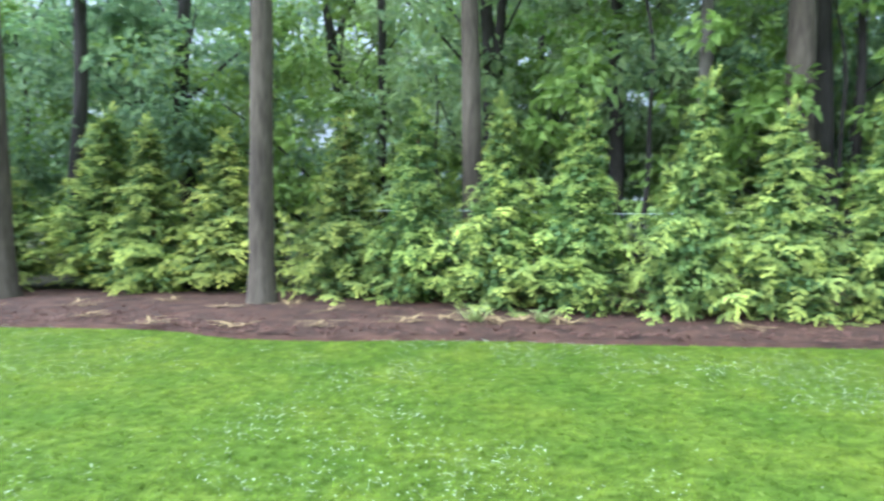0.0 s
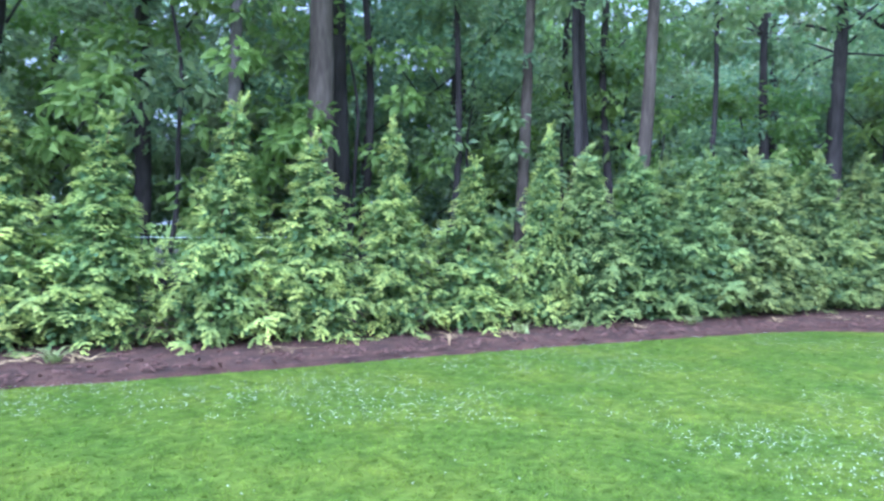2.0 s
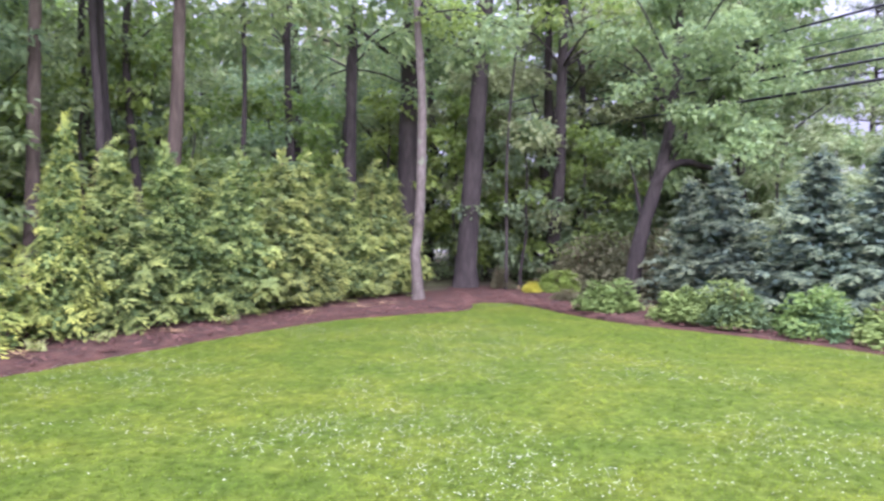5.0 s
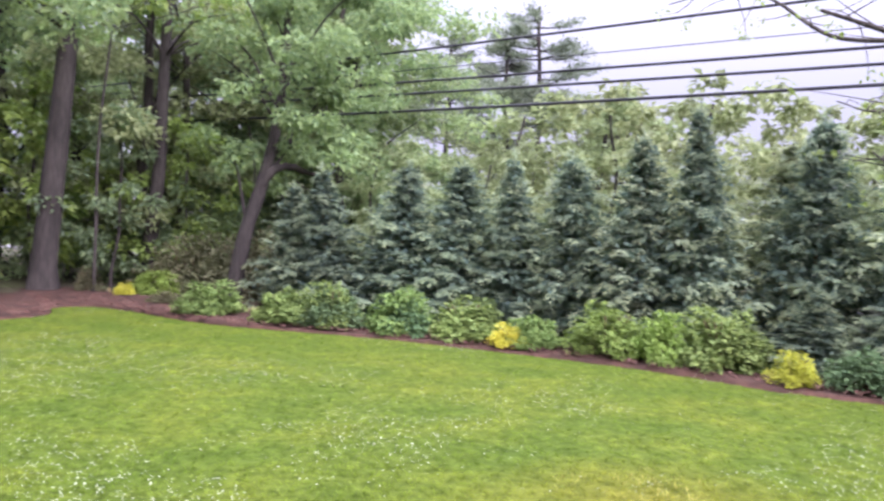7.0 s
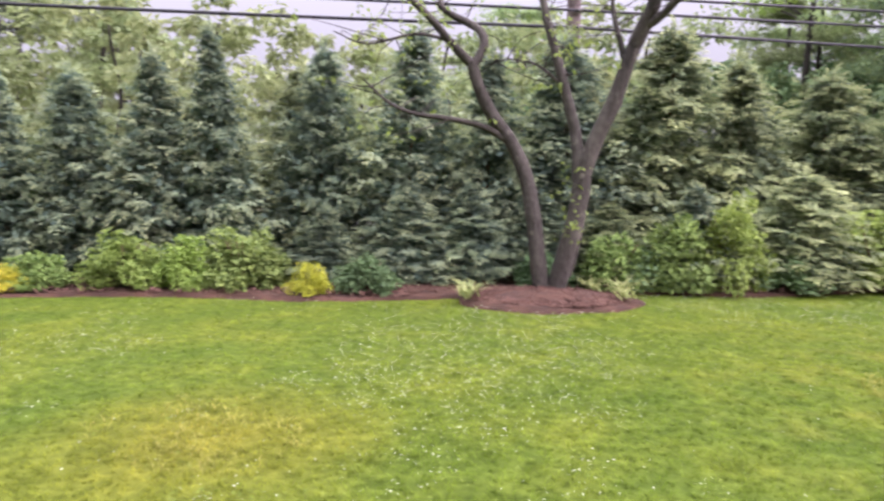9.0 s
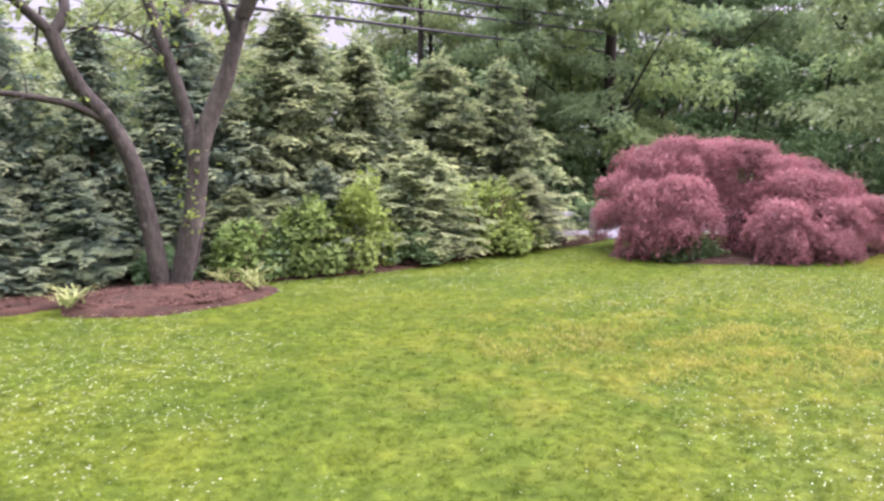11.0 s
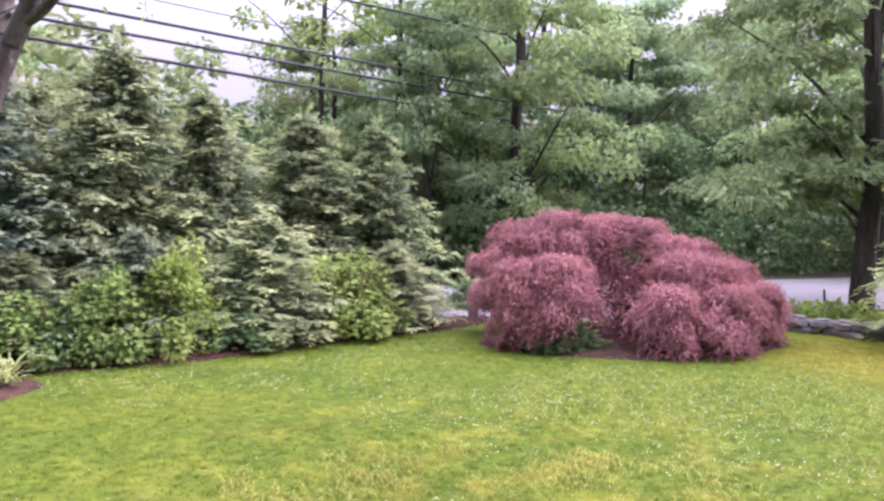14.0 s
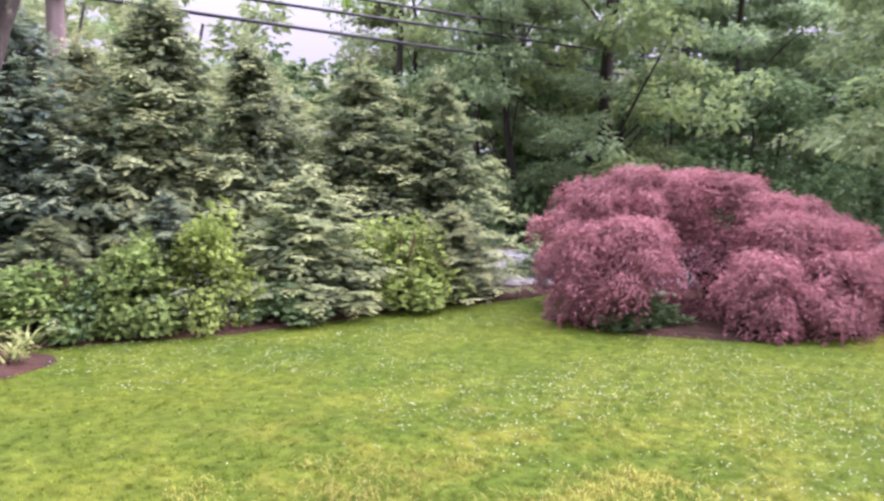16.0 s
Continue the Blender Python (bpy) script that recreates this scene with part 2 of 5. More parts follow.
L_SHRUB = foliage("shrub_leaf", (0.085, 0.16, 0.045), (0.19, 0.285, 0.07), (0.32, 0.41, 0.1), 0.4, 0.35, 0.6, 0.5, 0.15)
L_PALE_BRIGHT = foliage("pale_green_spray", (0.1, 0.15, 0.06), (0.24, 0.31, 0.11), (0.58, 0.64, 0.25), 0.9, 0.45, 0.55)
L_SHRUB_FRESH = foliage("fresh_shrub_leaf", (0.085, 0.155, 0.035), (0.19, 0.285, 0.06), (0.36, 0.46, 0.09), 0.4, 0.4, 0.6, 0.5, 0.15)
L_OLIVE = foliage("olive_green_leaf", (0.12, 0.165, 0.07), (0.25, 0.315, 0.13), (0.35, 0.41, 0.17), 0.4, 0.5, 0.45, 0.5, 0.2)
L_SHRUB_LIME = foliage("lime_shrub_leaf", (0.12, 0.21, 0.04), (0.24, 0.36, 0.06), (0.34, 0.45, 0.08), 0.5, 0.4, 0.45)
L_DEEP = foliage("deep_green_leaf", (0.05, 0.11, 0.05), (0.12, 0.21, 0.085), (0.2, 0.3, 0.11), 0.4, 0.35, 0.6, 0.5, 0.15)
L_GOLD = foliage("golden_shrub_leaf", (0.35, 0.37, 0.028), (0.53, 0.55, 0.04), (0.72, 0.73, 0.08), 0.5, 0.4, 0.45)
L_RUST = foliage("brown_green_leaf", (0.065, 0.08, 0.036), (0.12, 0.132, 0.06), (0.18, 0.155, 0.08), 0.4, 0.35, 0.5, 0.5, 0.12)
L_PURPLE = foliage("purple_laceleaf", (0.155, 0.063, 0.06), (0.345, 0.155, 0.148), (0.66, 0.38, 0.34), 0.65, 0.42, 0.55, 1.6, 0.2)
L_PINE = foliage("pine_needle", (0.09, 0.13, 0.08), (0.17, 0.21, 0.12), (0.22, 0.26, 0.15), 0.4, 0.35, 0.5)
L_ROUGH = foliage("rough_grass_blade", (0.13, 0.165, 0.024), (0.23, 0.235, 0.042), (0.4, 0.36, 0.1), 0.6, 0.4, 0.6, 0.8, 0.1)
L_CLOVER = foliage("clover_leaf", (0.06, 0.11, 0.018), (0.13, 0.19, 0.03), (0.2, 0.26, 0.05), 0.4, 0.35, 0.6, 0.8, 0.1)
L_STRAP = foliage("strap_leaf", (0.13, 0.19, 0.05), (0.26, 0.32, 0.1), (0.42, 0.42, 0.18), 0.6, 0.35, 0.45)


# ---- mesh helpers ----
rng = np.random.default_rng(7)


def build(name, V, F, mat, tip=None, smooth=False):
    """A mesh from an array of points and one of triangles or quads."""
    V, F = np.asarray(V, np.float32), np.asarray(F, np.int32)
    me = bpy.data.meshes.new(name)
    k = F.shape[1]
    me.vertices.add(len(V))
    me.vertices.foreach_set("co", V.ravel())
    me.loops.add(F.size)
    me.loops.foreach_set("vertex_index", F.ravel())
    me.polygons.add(len(F))
    me.polygons.foreach_set("loop_start", np.arange(0, F.size, k, dtype=np.int32))
    if tip is not None:
        me.attributes.new("tip", "FLOAT", "POINT").data.foreach_set("value", np.asarray(tip, np.float32))
    me.materials.append(mat)
    me.update(calc_edges=True)
    me.polygons.foreach_set("use_smooth", np.full(len(F), smooth))
    me.validate()
    return me


def thing(name, label, category, m=None, group="", kind=""):
    ob = new(name)
    ob.empty_display_size = 0.2
    if m is not None:
        ob.matrix_world = m
    return tagged(ob, label, category, group, kind)


def part(name, me, parent, label=""):
    ob = new(name, me)
    ob.parent = parent
    return tagged(ob, label) if label else ob


def unit(a):
    return a / np.maximum(np.linalg.norm(a, axis=-1, keepdims=True), 1e-9)


def scatter(TV, TF, tip, O, X, N, S, W=None):
    """Copies of a small template at the points O, its x along X and its z near N, at the sizes S."""
    X = unit(X)
    Y = unit(np.cross(N, X))
    Z = np.cross(X, Y)
    V = O[:, None, :] + S[:, None, None] * (TV[None, :, 0:1] * X[:, None] + TV[None, :, 1:2] * Y[:, None] + TV[None, :, 2:3] * Z[:, None])
    F = TF[None] + (np.arange(len(O)) * len(TV))[:, None, None]
    shade = np.tile(tip, len(O)) if W is None else (W[:, None] * tip[None]).ravel()
    return V.reshape(-1, 3), F.reshape(-1, TF.shape[1]), shade


def leaf_template(width=0.55, fold=0.12, droop=0.12):
    V = np.array([(0, 0, 0), (0.5, width / 2, fold), (1, 0, -droop), (0.5, -width / 2, fold)])
    return V, np.array([(0, 2, 1), (0, 3, 2)]), np.array([0, 0.5, 1, 0.5])


def lobed_template():
    """A broad lobed leaf of six triangles."""
    V = np.array([(0, 0, 0), (0.25, 0.42, 0.05), (0.5, 0.2, 0.03), (0.7, 0.45, -0.04), (1, 0, -0.12), (0.7, -0.45, -0.04), (0.5, -0.2, 0.03), (0.25, -0.42, 0.05)])
    return V, np.array([(0, 2, 1), (0, 4, 2), (2, 4, 3), (0, 6, 4), (0, 7, 6), (6, 5, 4)]), np.array([0, 0.4, 0.3, 0.8, 1, 0.8, 0.3, 0.4])


def frond_template(pairs=5, width=0.42, curl=0.22, sag=0.22):
    """A flat feathery spray: a midrib with narrow side shoots that shorten to the tip, drooping along its length."""
    V, F, tip = [], [], []

    def mid(u):
        return (u * 0.85, 0.0, 0.16 * u - curl * u * u)

    for i in range(pairs):
        u0, u1 = i / pairs, (i + 0.95) / pairs
        V += [mid(u0), mid(u1)]
        tip += [0.15 + 0.55 * u0 * u0, 0.15 + 0.55 * u1 * u1]
        n = len(V)
        u = (i + 0.5) / pairs
        reach = width * (1 - 0.62 * u) * (0.62 + 0.5 * min(u * 2.2, 1))
        for side in (1, -1):
            x, y, z = mid(u)
            V.append((x + reach * 0.75, side * reach, z - sag * reach))
            tip.append(0.6 + 0.4 * u)
            F.append((n - 2, n - 1, len(V) - 1) if side < 0 else (n - 1, n - 2, len(V) - 1))
        if i:
            F.append((n - 2, n - 1, n - 5))
    n = len(V)
    V.append((1.0, 0.0, 0.16 - curl * 1.15))
    tip.append(1.0)
    F.append((n - 4, n - 3, n))
    return np.array(V), np.array(F), np.array(tip)


def tube(points, radii, sides=9, knots=0.0, seed=0):
    """A tapered limb through the given points."""
    P, r = np.asarray(points, float), np.asarray(radii, float)
    T = unit(np.gradient(P, axis=0))
    up = np.array((0.31, 0.95, 0.05))
    A = unit(np.cross(T, up))
    B = np.cross(T, A)
    ang = np.linspace(0, 2 * math.pi, sides, endpoint=False)
    g = np.random.default_rng(seed)
    wob = 1 + knots * g.normal(size=(len(P), sides))
    ring = np.cos(ang)[None, :, None] * A[:, None] + np.sin(ang)[None, :, None] * B[:, None]
    V = (P[:, None] + ring * (r[:, None] * wob)[..., None]).reshape(-1, 3)
    i, j = np.meshgrid(np.arange(len(P) - 1), np.arange(sides), indexing="ij")
    a, b = i * sides + j, i * sides + (j + 1) % sides
    F = np.stack([a, b, b + sides, a + sides], -1).reshape(-1, 4)
    return V, F


def join(pieces):
    V, F, k = [], [], 0
    for v, f in pieces:
        V.append(v)
        F.append(np.asarray(f) + k)
        k += len(v)
    return np.vstack(V), np.vstack(F)


def spline(points, step=0.15):
    """A smooth line through the points, sampled evenly."""
    P = np.asarray(points, float)
    Q = np.vstack([2 * P[0] - P[1], P, 2 * P[-1] - P[-2]])
    out = []
    for i in range(1, len(Q) - 2):
        n = max(2, int(np.linalg.norm(Q[i + 1] - Q[i]) / step))
        for u in np.arange(n) / n:
            a, b, c, d = Q[i - 1], Q[i], Q[i + 1], Q[i + 2]
            out.append(0.5 * (2 * b + (c - a) * u + (2 * a - 5 * b + 4 * c - d) * u * u + (3 * b - a - 3 * c + d) * u ** 3))
    return np.array(out + [P[-1]])


def rise(lean, height, bend, seed, n=14):
    """The line of a trunk: upright with a lean and slow bends."""
    g = np.random.default_rng(seed)
    u = np.linspace(0, 1, n)
    p = g.uniform(0, 6.28, 4)
    x = lean[0] * u * height + bend * (np.sin(u * 5 + p[0]) - np.sin(p[0])) + bend * 0.4 * (np.sin(u * 13 + p[1]) - np.sin(p[1]))
    y = lean[1] * u * height + bend * (np.sin(u * 5 + p[2]) - np.sin(p[2])) + bend * 0.4 * (np.sin(u * 13 + p[3]) - np.sin(p[3]))
    return np.stack([x, y, u * height], 1)


# ---- plan of the garden ----
CENTRE = np.array((3.0, -1.0))
EDGE = spline([(-14, 9.6), (-8, 9.2), (-5.5, 9.15), (-3.6, 8.94), (-2.5, 8.42), (-1.4, 8.22), (0.1, 8.25), (2.0, 7.98), (5.2, 7.70), (8.3, 7.35),
               (11.7, 6.77), (13.1, 6.02), (14.3, 5.12), (15.0, 5.0), (16.0, 5.25), (16.35, 4.6), (15.6, 3.7), (13.75, 2.0), (12.3, -0.6), (10.7, -2.7), (9.4, -4.1),
               (7.95, -5.2), (6.66, -6.9), (5.39, -8.7), (3.93, -10.0), (2.92, -11.7), (1.75, -13.1), (1.3, -14.0)], 0.12)
EDGE += np.random.default_rng(3).normal(size=EDGE.shape) * 0.018
OUT = unit(EDGE - CENTRE)


def inside_lawn(P, margin=0.0):
    """Which points lie on the lawn, off the beds."""
    d = P - CENTRE
    a = np.arctan2(d[:, 1], d[:, 0])
    e = EDGE - CENTRE
    ea, er = np.arctan2(e[:, 1], e[:, 0]), np.linalg.norm(e, axis=1)
    order = np.argsort(ea)
    lim = np.interp(a, ea[order], er[order], left=14.0, right=14.0)
    ok = np.linalg.norm(d, axis=1) < lim - margin
    q = P - (5.9, -7.4)
    ok &= np.hypot((q @ np.array((-0.835, -0.55))) / 1.12, (q @ np.array((0.55, -0.835))) / 0.81) > 1
    return ok


def bumpy(x, y, size):
    return np.array([noise.noise((a / size, b / size, 0.3)) for a, b in zip(np.ravel(x), np.ravel(y))]).reshape(np.shape(x))


def bed_rows(offsets, heights, name, mat, rough):
    rows = np.stack([EDGE + OUT * o for o in offsets])
    Z = np.zeros(rows.shape[:2])
    for k, h in enumerate(heights):
        Z[k] = h + (rough * bumpy(rows[k, :, 0], rows[k, :, 1], 0.35) + rough * 1.5 * bumpy(rows[k, :, 0], rows[k, :, 1], 1.6) if k > 1 else 0)
    V = np.concatenate([rows, Z[..., None]], -1).reshape(-1, 3)
    n = rows.shape[1]
    i, j = np.meshgrid(np.arange(len(offsets) - 1), np.arange(n - 1), indexing="ij")
    a = i * n + j
    F = np.stack([a, a + n, a + n + 1, a + 1], -1).reshape(-1, 4)
    return new(name, build(name, V, F, mat, smooth=True))


def ground_sheet():
    t = np.linspace(0, 2 * math.pi, 96, endpoint=False)
    rad = [0, 6, 12, 24, 60, 200, 900]
    V = [(3, -1, 0)] + [(3 + r * math.cos(a), -1 + r * math.sin(a), 0.0) for r in rad[1:] for a in t]
    me = bpy.data.meshes.new("ground")
    faces = [(0, 1 + k, 1 + (k + 1) % 96) for k in range(96)]
    for r in range(len(rad) - 2):
        for k in range(96):
            a, b = 1 + r * 96 + k, 1 + r * 96 + (k + 1) % 96
            faces.append((a, a + 96, b + 96, b))
    me.from_pydata(V, [], faces)
    me.materials.append(M_GROUND)
    return tagged(new("ground", me), "mown green lawn with clover and dry patches", "lawn", kind="structure")


ground_sheet()
tagged(bed_rows([-0.02, 0.03, 0.12, 0.3, 0.6, 0.9, 1.3, 1.8, 2.5, 3.3, 4.2], [-0.03, 0.035, 0.05, 0.06, 0.07, 0.08, 0.08, 0.09, 0.09, 0.09, 0.09], "mulch_bed", M_MULCH, 0.02),
       "red-brown bark mulch bed with a cut lawn edge", "mulch bed", kind="structure")
tagged(bed_rows([4.1, 5, 7, 10, 14, 20, 28, 40], [0.06, 0.06, 0.06, 0.06, 0.06, 0.06, 0.06, 0.06], "forest_floor", M_LITTER, 0.02),
       "dark leaf litter under the trees", "forest floor", kind="structure")


ROAD = spline([(-42, -50), (-22, -33), (-6.4, -21.8), (2.3, -17.0), (11, -15.2), (24, -7.0), (60, 20)], 1.0)
ROAD_SIDE = unit(np.gradient(ROAD, axis=0)) @ np.array([(0.0, 1.0), (-1.0, 0.0)])


def road():
    rows = [ROAD + ROAD_SIDE * o for o in (-3.3, -3.2, 0, 2.9, 3.0)]
    Z = [0.02, 0.10, 0.14, 0.10, 0.02]
    V = np.concatenate([np.c_[r, np.full(len(r), z)] for r, z in zip(rows, Z)])
    n = len(ROAD)
    F = [(k * n + i, k * n + i + 1, (k + 1) * n + i + 1, (k + 1) * n + i) for k in range(4) for i in range(n - 1)]
    tagged(new("road", build("road", V, np.array(F), M_ROAD, smooth=True)), "pale grey worn asphalt road beyond the garden", "road", kind="structure")


road()


# ---- arborvitae hedges ----
def arborvitae_mesh(seed, height, radius, boughs, per_tuft, size, mat, top=0.85):
    """Rising boughs all round a stem; each ends in hand-like tufts of flat feathery sprays, with a leafy inside in the
    dark colour of old growth and shade.
    """
    g = np.random.default_rng(seed)
    k = np.arange(boughs)
    h = ((k + g.uniform(0, 1, boughs)) / boughs) ** 1.15
    ang = k * 2.39996 + g.normal(0, 0.35, boughs)
    taper = np.clip((1 - h) ** top, 0.04, 1) * np.clip(0.74 + h * 2.2, 0, 1)
    reach = radius * taper * g.uniform(0.55, 1.28, boughs) + 0.05
    z0 = 0.02 + h * (height - 0.3)
    climb = g.uniform(0.3, 0.8, boughs) + 0.45 * h
    O, X, N, S, W = [], [], [], [], []
    IO, IX, IN, IS = [], [], [], []
    up = np.array((0, 0, 1.0))
    for b in range(boughs):
        share = reach[b] / radius
        tufts = 1 + int(round(3.2 * min(share, 1.2)))
        for j in range(tufts):
            u = np.clip((j + 1) / tufts + g.normal(0, 0.07), 0.3, 1.05)
            a = ang[b] + (g.normal(0, 0.2) if j == tufts - 1 else g.normal(0, 0.6))
            d = np.array((math.cos(a), math.sin(a), 0))
            side = np.array((-d[1], d[0], 0))
            base = d * u * reach[b] + up * (z0[b] + climb[b] * u * reach[b] - 0.45 * u * u * reach[b] + g.normal(0, 0.04))
            along = unit(d + up * (0.12 + 0.45 * h[b] + g.normal(0, 0.16)) + side * g.normal(0, 0.3))
            face = unit(up * 1.1 + d * 0.25 + side * g.normal(0, 0.24))
            across = unit(np.cross(face, along))
            n = max(6, int(per_tuft * g.uniform(0.8, 1.2)))
            v = np.linspace(0, 1, n)[:, None]
            span = size * (0.6 + 0.45 * math.sqrt(min(share, 1.2))) * g.uniform(0.75, 1.2)
            swing = np.where(np.arange(n) % 2, 1, -1) * (1.2 - 0.95 * v[:, 0]) + g.normal(0, 0.15, n)
            O.append(base + along * span * (0.75 * v - 0.3) + face * span * 0.22 * np.sin(math.pi * v) - up * span * 0.3 * v * v + g.normal(0, 0.01, (n, 3)))
            X.append(np.cos(swing)[:, None] * (along - up * 0.35 * v) + np.sin(swing)[:, None] * across + g.normal(0, 0.07, (n, 3)) + up * 0.04)
            N.append(face + g.normal(0, 0.14, (n, 3)))
            S.append(span * (0.62 - 0.24 * v[:, 0]) * g.uniform(0.8, 1.15, n))
            # paler outwards: new growth, strengthened into painted highlights on the bough ends
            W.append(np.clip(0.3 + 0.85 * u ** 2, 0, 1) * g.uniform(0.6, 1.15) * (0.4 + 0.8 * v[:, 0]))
        n = 9 + int(22 * share)
        u = g.uniform(0.05, 0.8, n)
        a = ang[b] + g.normal(0, 0.6, n)
        d = np.stack([np.cos(a), np.sin(a), np.zeros(n)], 1)
        p = d * (u * reach[b])[:, None]
        p[:, 2] = z0[b] + (climb[b] * u - 0.45 * u * u) * reach[b] + g.normal(0, 0.06, n)
        IO.append(p)
        IX.append(d + g.normal(0, 0.5, (n, 3)))
        IN.append(up + d * 0.5 + g.normal(0, 0.5, (n, 3)))
        IS.append(size * g.uniform(0.35, 0.62, n))
    n = 30
    O.append(np.c_[g.normal(0, 0.025, (n, 2)), height - 0.6 + 0.55 * np.linspace(0, 1, n)])
    X.append(np.c_[g.normal(0, 0.6, (n, 2)), g.uniform(0.4, 1.4, n)])
    N.append(g.normal(0, 1, (n, 3)))
    S.append(size * g.uniform(0.4, 0.75, n))
    W.append(g.uniform(0.4, 1.0, n))
    O, X, N, S, W = np.vstack(O), np.vstack(X), np.vstack(N), np.concatenate(S), np.concatenate(W)
    IO, IX, IN, IS = np.vstack(IO), np.vstack(IX), np.vstack(IN), np.concatenate(IS)
    O[:, 2], IO[:, 2] = np.maximum(O[:, 2], 0.06), np.maximum(IO[:, 2], 0.05)
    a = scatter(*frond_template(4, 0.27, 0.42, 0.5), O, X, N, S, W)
    # inner sprays stay at the dark colour: older foliage plus painted shade
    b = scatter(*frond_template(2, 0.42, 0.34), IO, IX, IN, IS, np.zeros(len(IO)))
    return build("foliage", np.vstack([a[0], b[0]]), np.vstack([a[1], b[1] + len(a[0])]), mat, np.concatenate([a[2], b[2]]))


def arborvitae_stem(seed, height):
    u = rise((0, 0), height * 0.93, 0.02, seed, 8)
    g = np.random.default_rng(seed)
    return build("trunk", *tube(u, 0.04 * (1 - 0.8 * np.linspace(0, 1, 8)) + 0.005, 7, 0.05, seed), M_TWIG, smooth=True)


def hedge(variants, spots, label, group):
    for k, (x, y, h, w) in enumerate(spots):
        me, stem, h0 = variants[k % len(variants)]
        g = np.random.default_rng(100 + k)
        ob = thing("arborvitae", label, "arborvitae", None, group)
        ob.matrix_world = Matrix.LocRotScale((x, y, 0.06), Euler((g.normal(0, 0.045), g.normal(0, 0.045), g.uniform(0, 6.28))), (w * g.uniform(0.88, 1.14), w * g.uniform(0.88, 1.14), h / h0))
        part("trunk", stem, ob, "thin brown stem")
        part("foliage", me, ob)


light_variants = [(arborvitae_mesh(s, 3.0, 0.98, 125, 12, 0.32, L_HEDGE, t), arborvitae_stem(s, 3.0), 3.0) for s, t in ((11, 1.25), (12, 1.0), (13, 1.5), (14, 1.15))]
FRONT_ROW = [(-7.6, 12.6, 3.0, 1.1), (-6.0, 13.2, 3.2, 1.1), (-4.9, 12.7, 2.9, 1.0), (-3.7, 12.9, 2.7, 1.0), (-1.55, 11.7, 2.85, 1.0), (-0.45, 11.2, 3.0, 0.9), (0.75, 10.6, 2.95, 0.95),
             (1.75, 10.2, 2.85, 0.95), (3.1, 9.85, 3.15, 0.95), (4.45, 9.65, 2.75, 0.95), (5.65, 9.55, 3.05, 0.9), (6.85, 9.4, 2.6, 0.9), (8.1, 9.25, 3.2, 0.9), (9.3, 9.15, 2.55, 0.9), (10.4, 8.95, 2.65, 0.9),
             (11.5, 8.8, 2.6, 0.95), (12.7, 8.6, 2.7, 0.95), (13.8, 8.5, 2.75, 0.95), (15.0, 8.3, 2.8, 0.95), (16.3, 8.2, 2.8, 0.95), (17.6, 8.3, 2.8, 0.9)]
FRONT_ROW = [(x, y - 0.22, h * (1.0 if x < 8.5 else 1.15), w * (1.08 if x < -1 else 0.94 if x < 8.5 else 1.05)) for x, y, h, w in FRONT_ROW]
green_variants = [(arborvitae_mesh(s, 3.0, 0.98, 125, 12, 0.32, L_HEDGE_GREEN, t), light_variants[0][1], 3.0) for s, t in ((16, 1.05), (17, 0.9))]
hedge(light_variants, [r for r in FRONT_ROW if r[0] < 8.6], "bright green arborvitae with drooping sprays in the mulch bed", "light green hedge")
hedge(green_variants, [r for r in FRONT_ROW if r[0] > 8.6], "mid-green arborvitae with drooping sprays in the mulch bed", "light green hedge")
FILL_ROW = [(10.0, 9.7, 2.9, 1.0), (12.2, 9.5, 3.0, 1.05), (14.4, 9.2, 2.9, 1.05), (16.0, 9.2, 2.9, 1.0), (17.2, 7.7, 2.5, 0.85)]
hedge([(arborvitae_mesh(15, 3.0, 1.0, 95, 13, 0.36, L_HEDGE_GREEN, 1.0), light_variants[0][1], 3.0)], FILL_ROW, "mid-green arborvitae growing behind the hedge row", "light green hedge")

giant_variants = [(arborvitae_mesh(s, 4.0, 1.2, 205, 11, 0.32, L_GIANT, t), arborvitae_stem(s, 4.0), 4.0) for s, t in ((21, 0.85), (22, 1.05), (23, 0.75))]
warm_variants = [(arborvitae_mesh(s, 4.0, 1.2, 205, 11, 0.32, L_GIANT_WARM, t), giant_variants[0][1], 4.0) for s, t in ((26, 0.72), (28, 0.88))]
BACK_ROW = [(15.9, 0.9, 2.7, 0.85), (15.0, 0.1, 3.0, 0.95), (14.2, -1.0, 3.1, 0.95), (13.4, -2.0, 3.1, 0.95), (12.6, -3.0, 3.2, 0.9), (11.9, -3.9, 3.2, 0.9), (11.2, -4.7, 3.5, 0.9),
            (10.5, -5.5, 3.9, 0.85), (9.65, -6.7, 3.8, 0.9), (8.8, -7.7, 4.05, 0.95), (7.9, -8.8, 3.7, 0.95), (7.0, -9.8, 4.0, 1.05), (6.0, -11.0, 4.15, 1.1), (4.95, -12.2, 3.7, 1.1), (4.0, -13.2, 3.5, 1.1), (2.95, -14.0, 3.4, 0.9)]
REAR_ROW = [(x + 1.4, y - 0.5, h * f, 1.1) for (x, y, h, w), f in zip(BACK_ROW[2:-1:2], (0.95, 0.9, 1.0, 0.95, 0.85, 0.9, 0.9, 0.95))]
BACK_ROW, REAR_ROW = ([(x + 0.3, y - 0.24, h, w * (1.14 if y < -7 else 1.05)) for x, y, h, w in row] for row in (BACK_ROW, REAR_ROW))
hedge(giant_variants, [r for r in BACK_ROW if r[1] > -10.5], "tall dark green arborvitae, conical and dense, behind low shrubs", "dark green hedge")
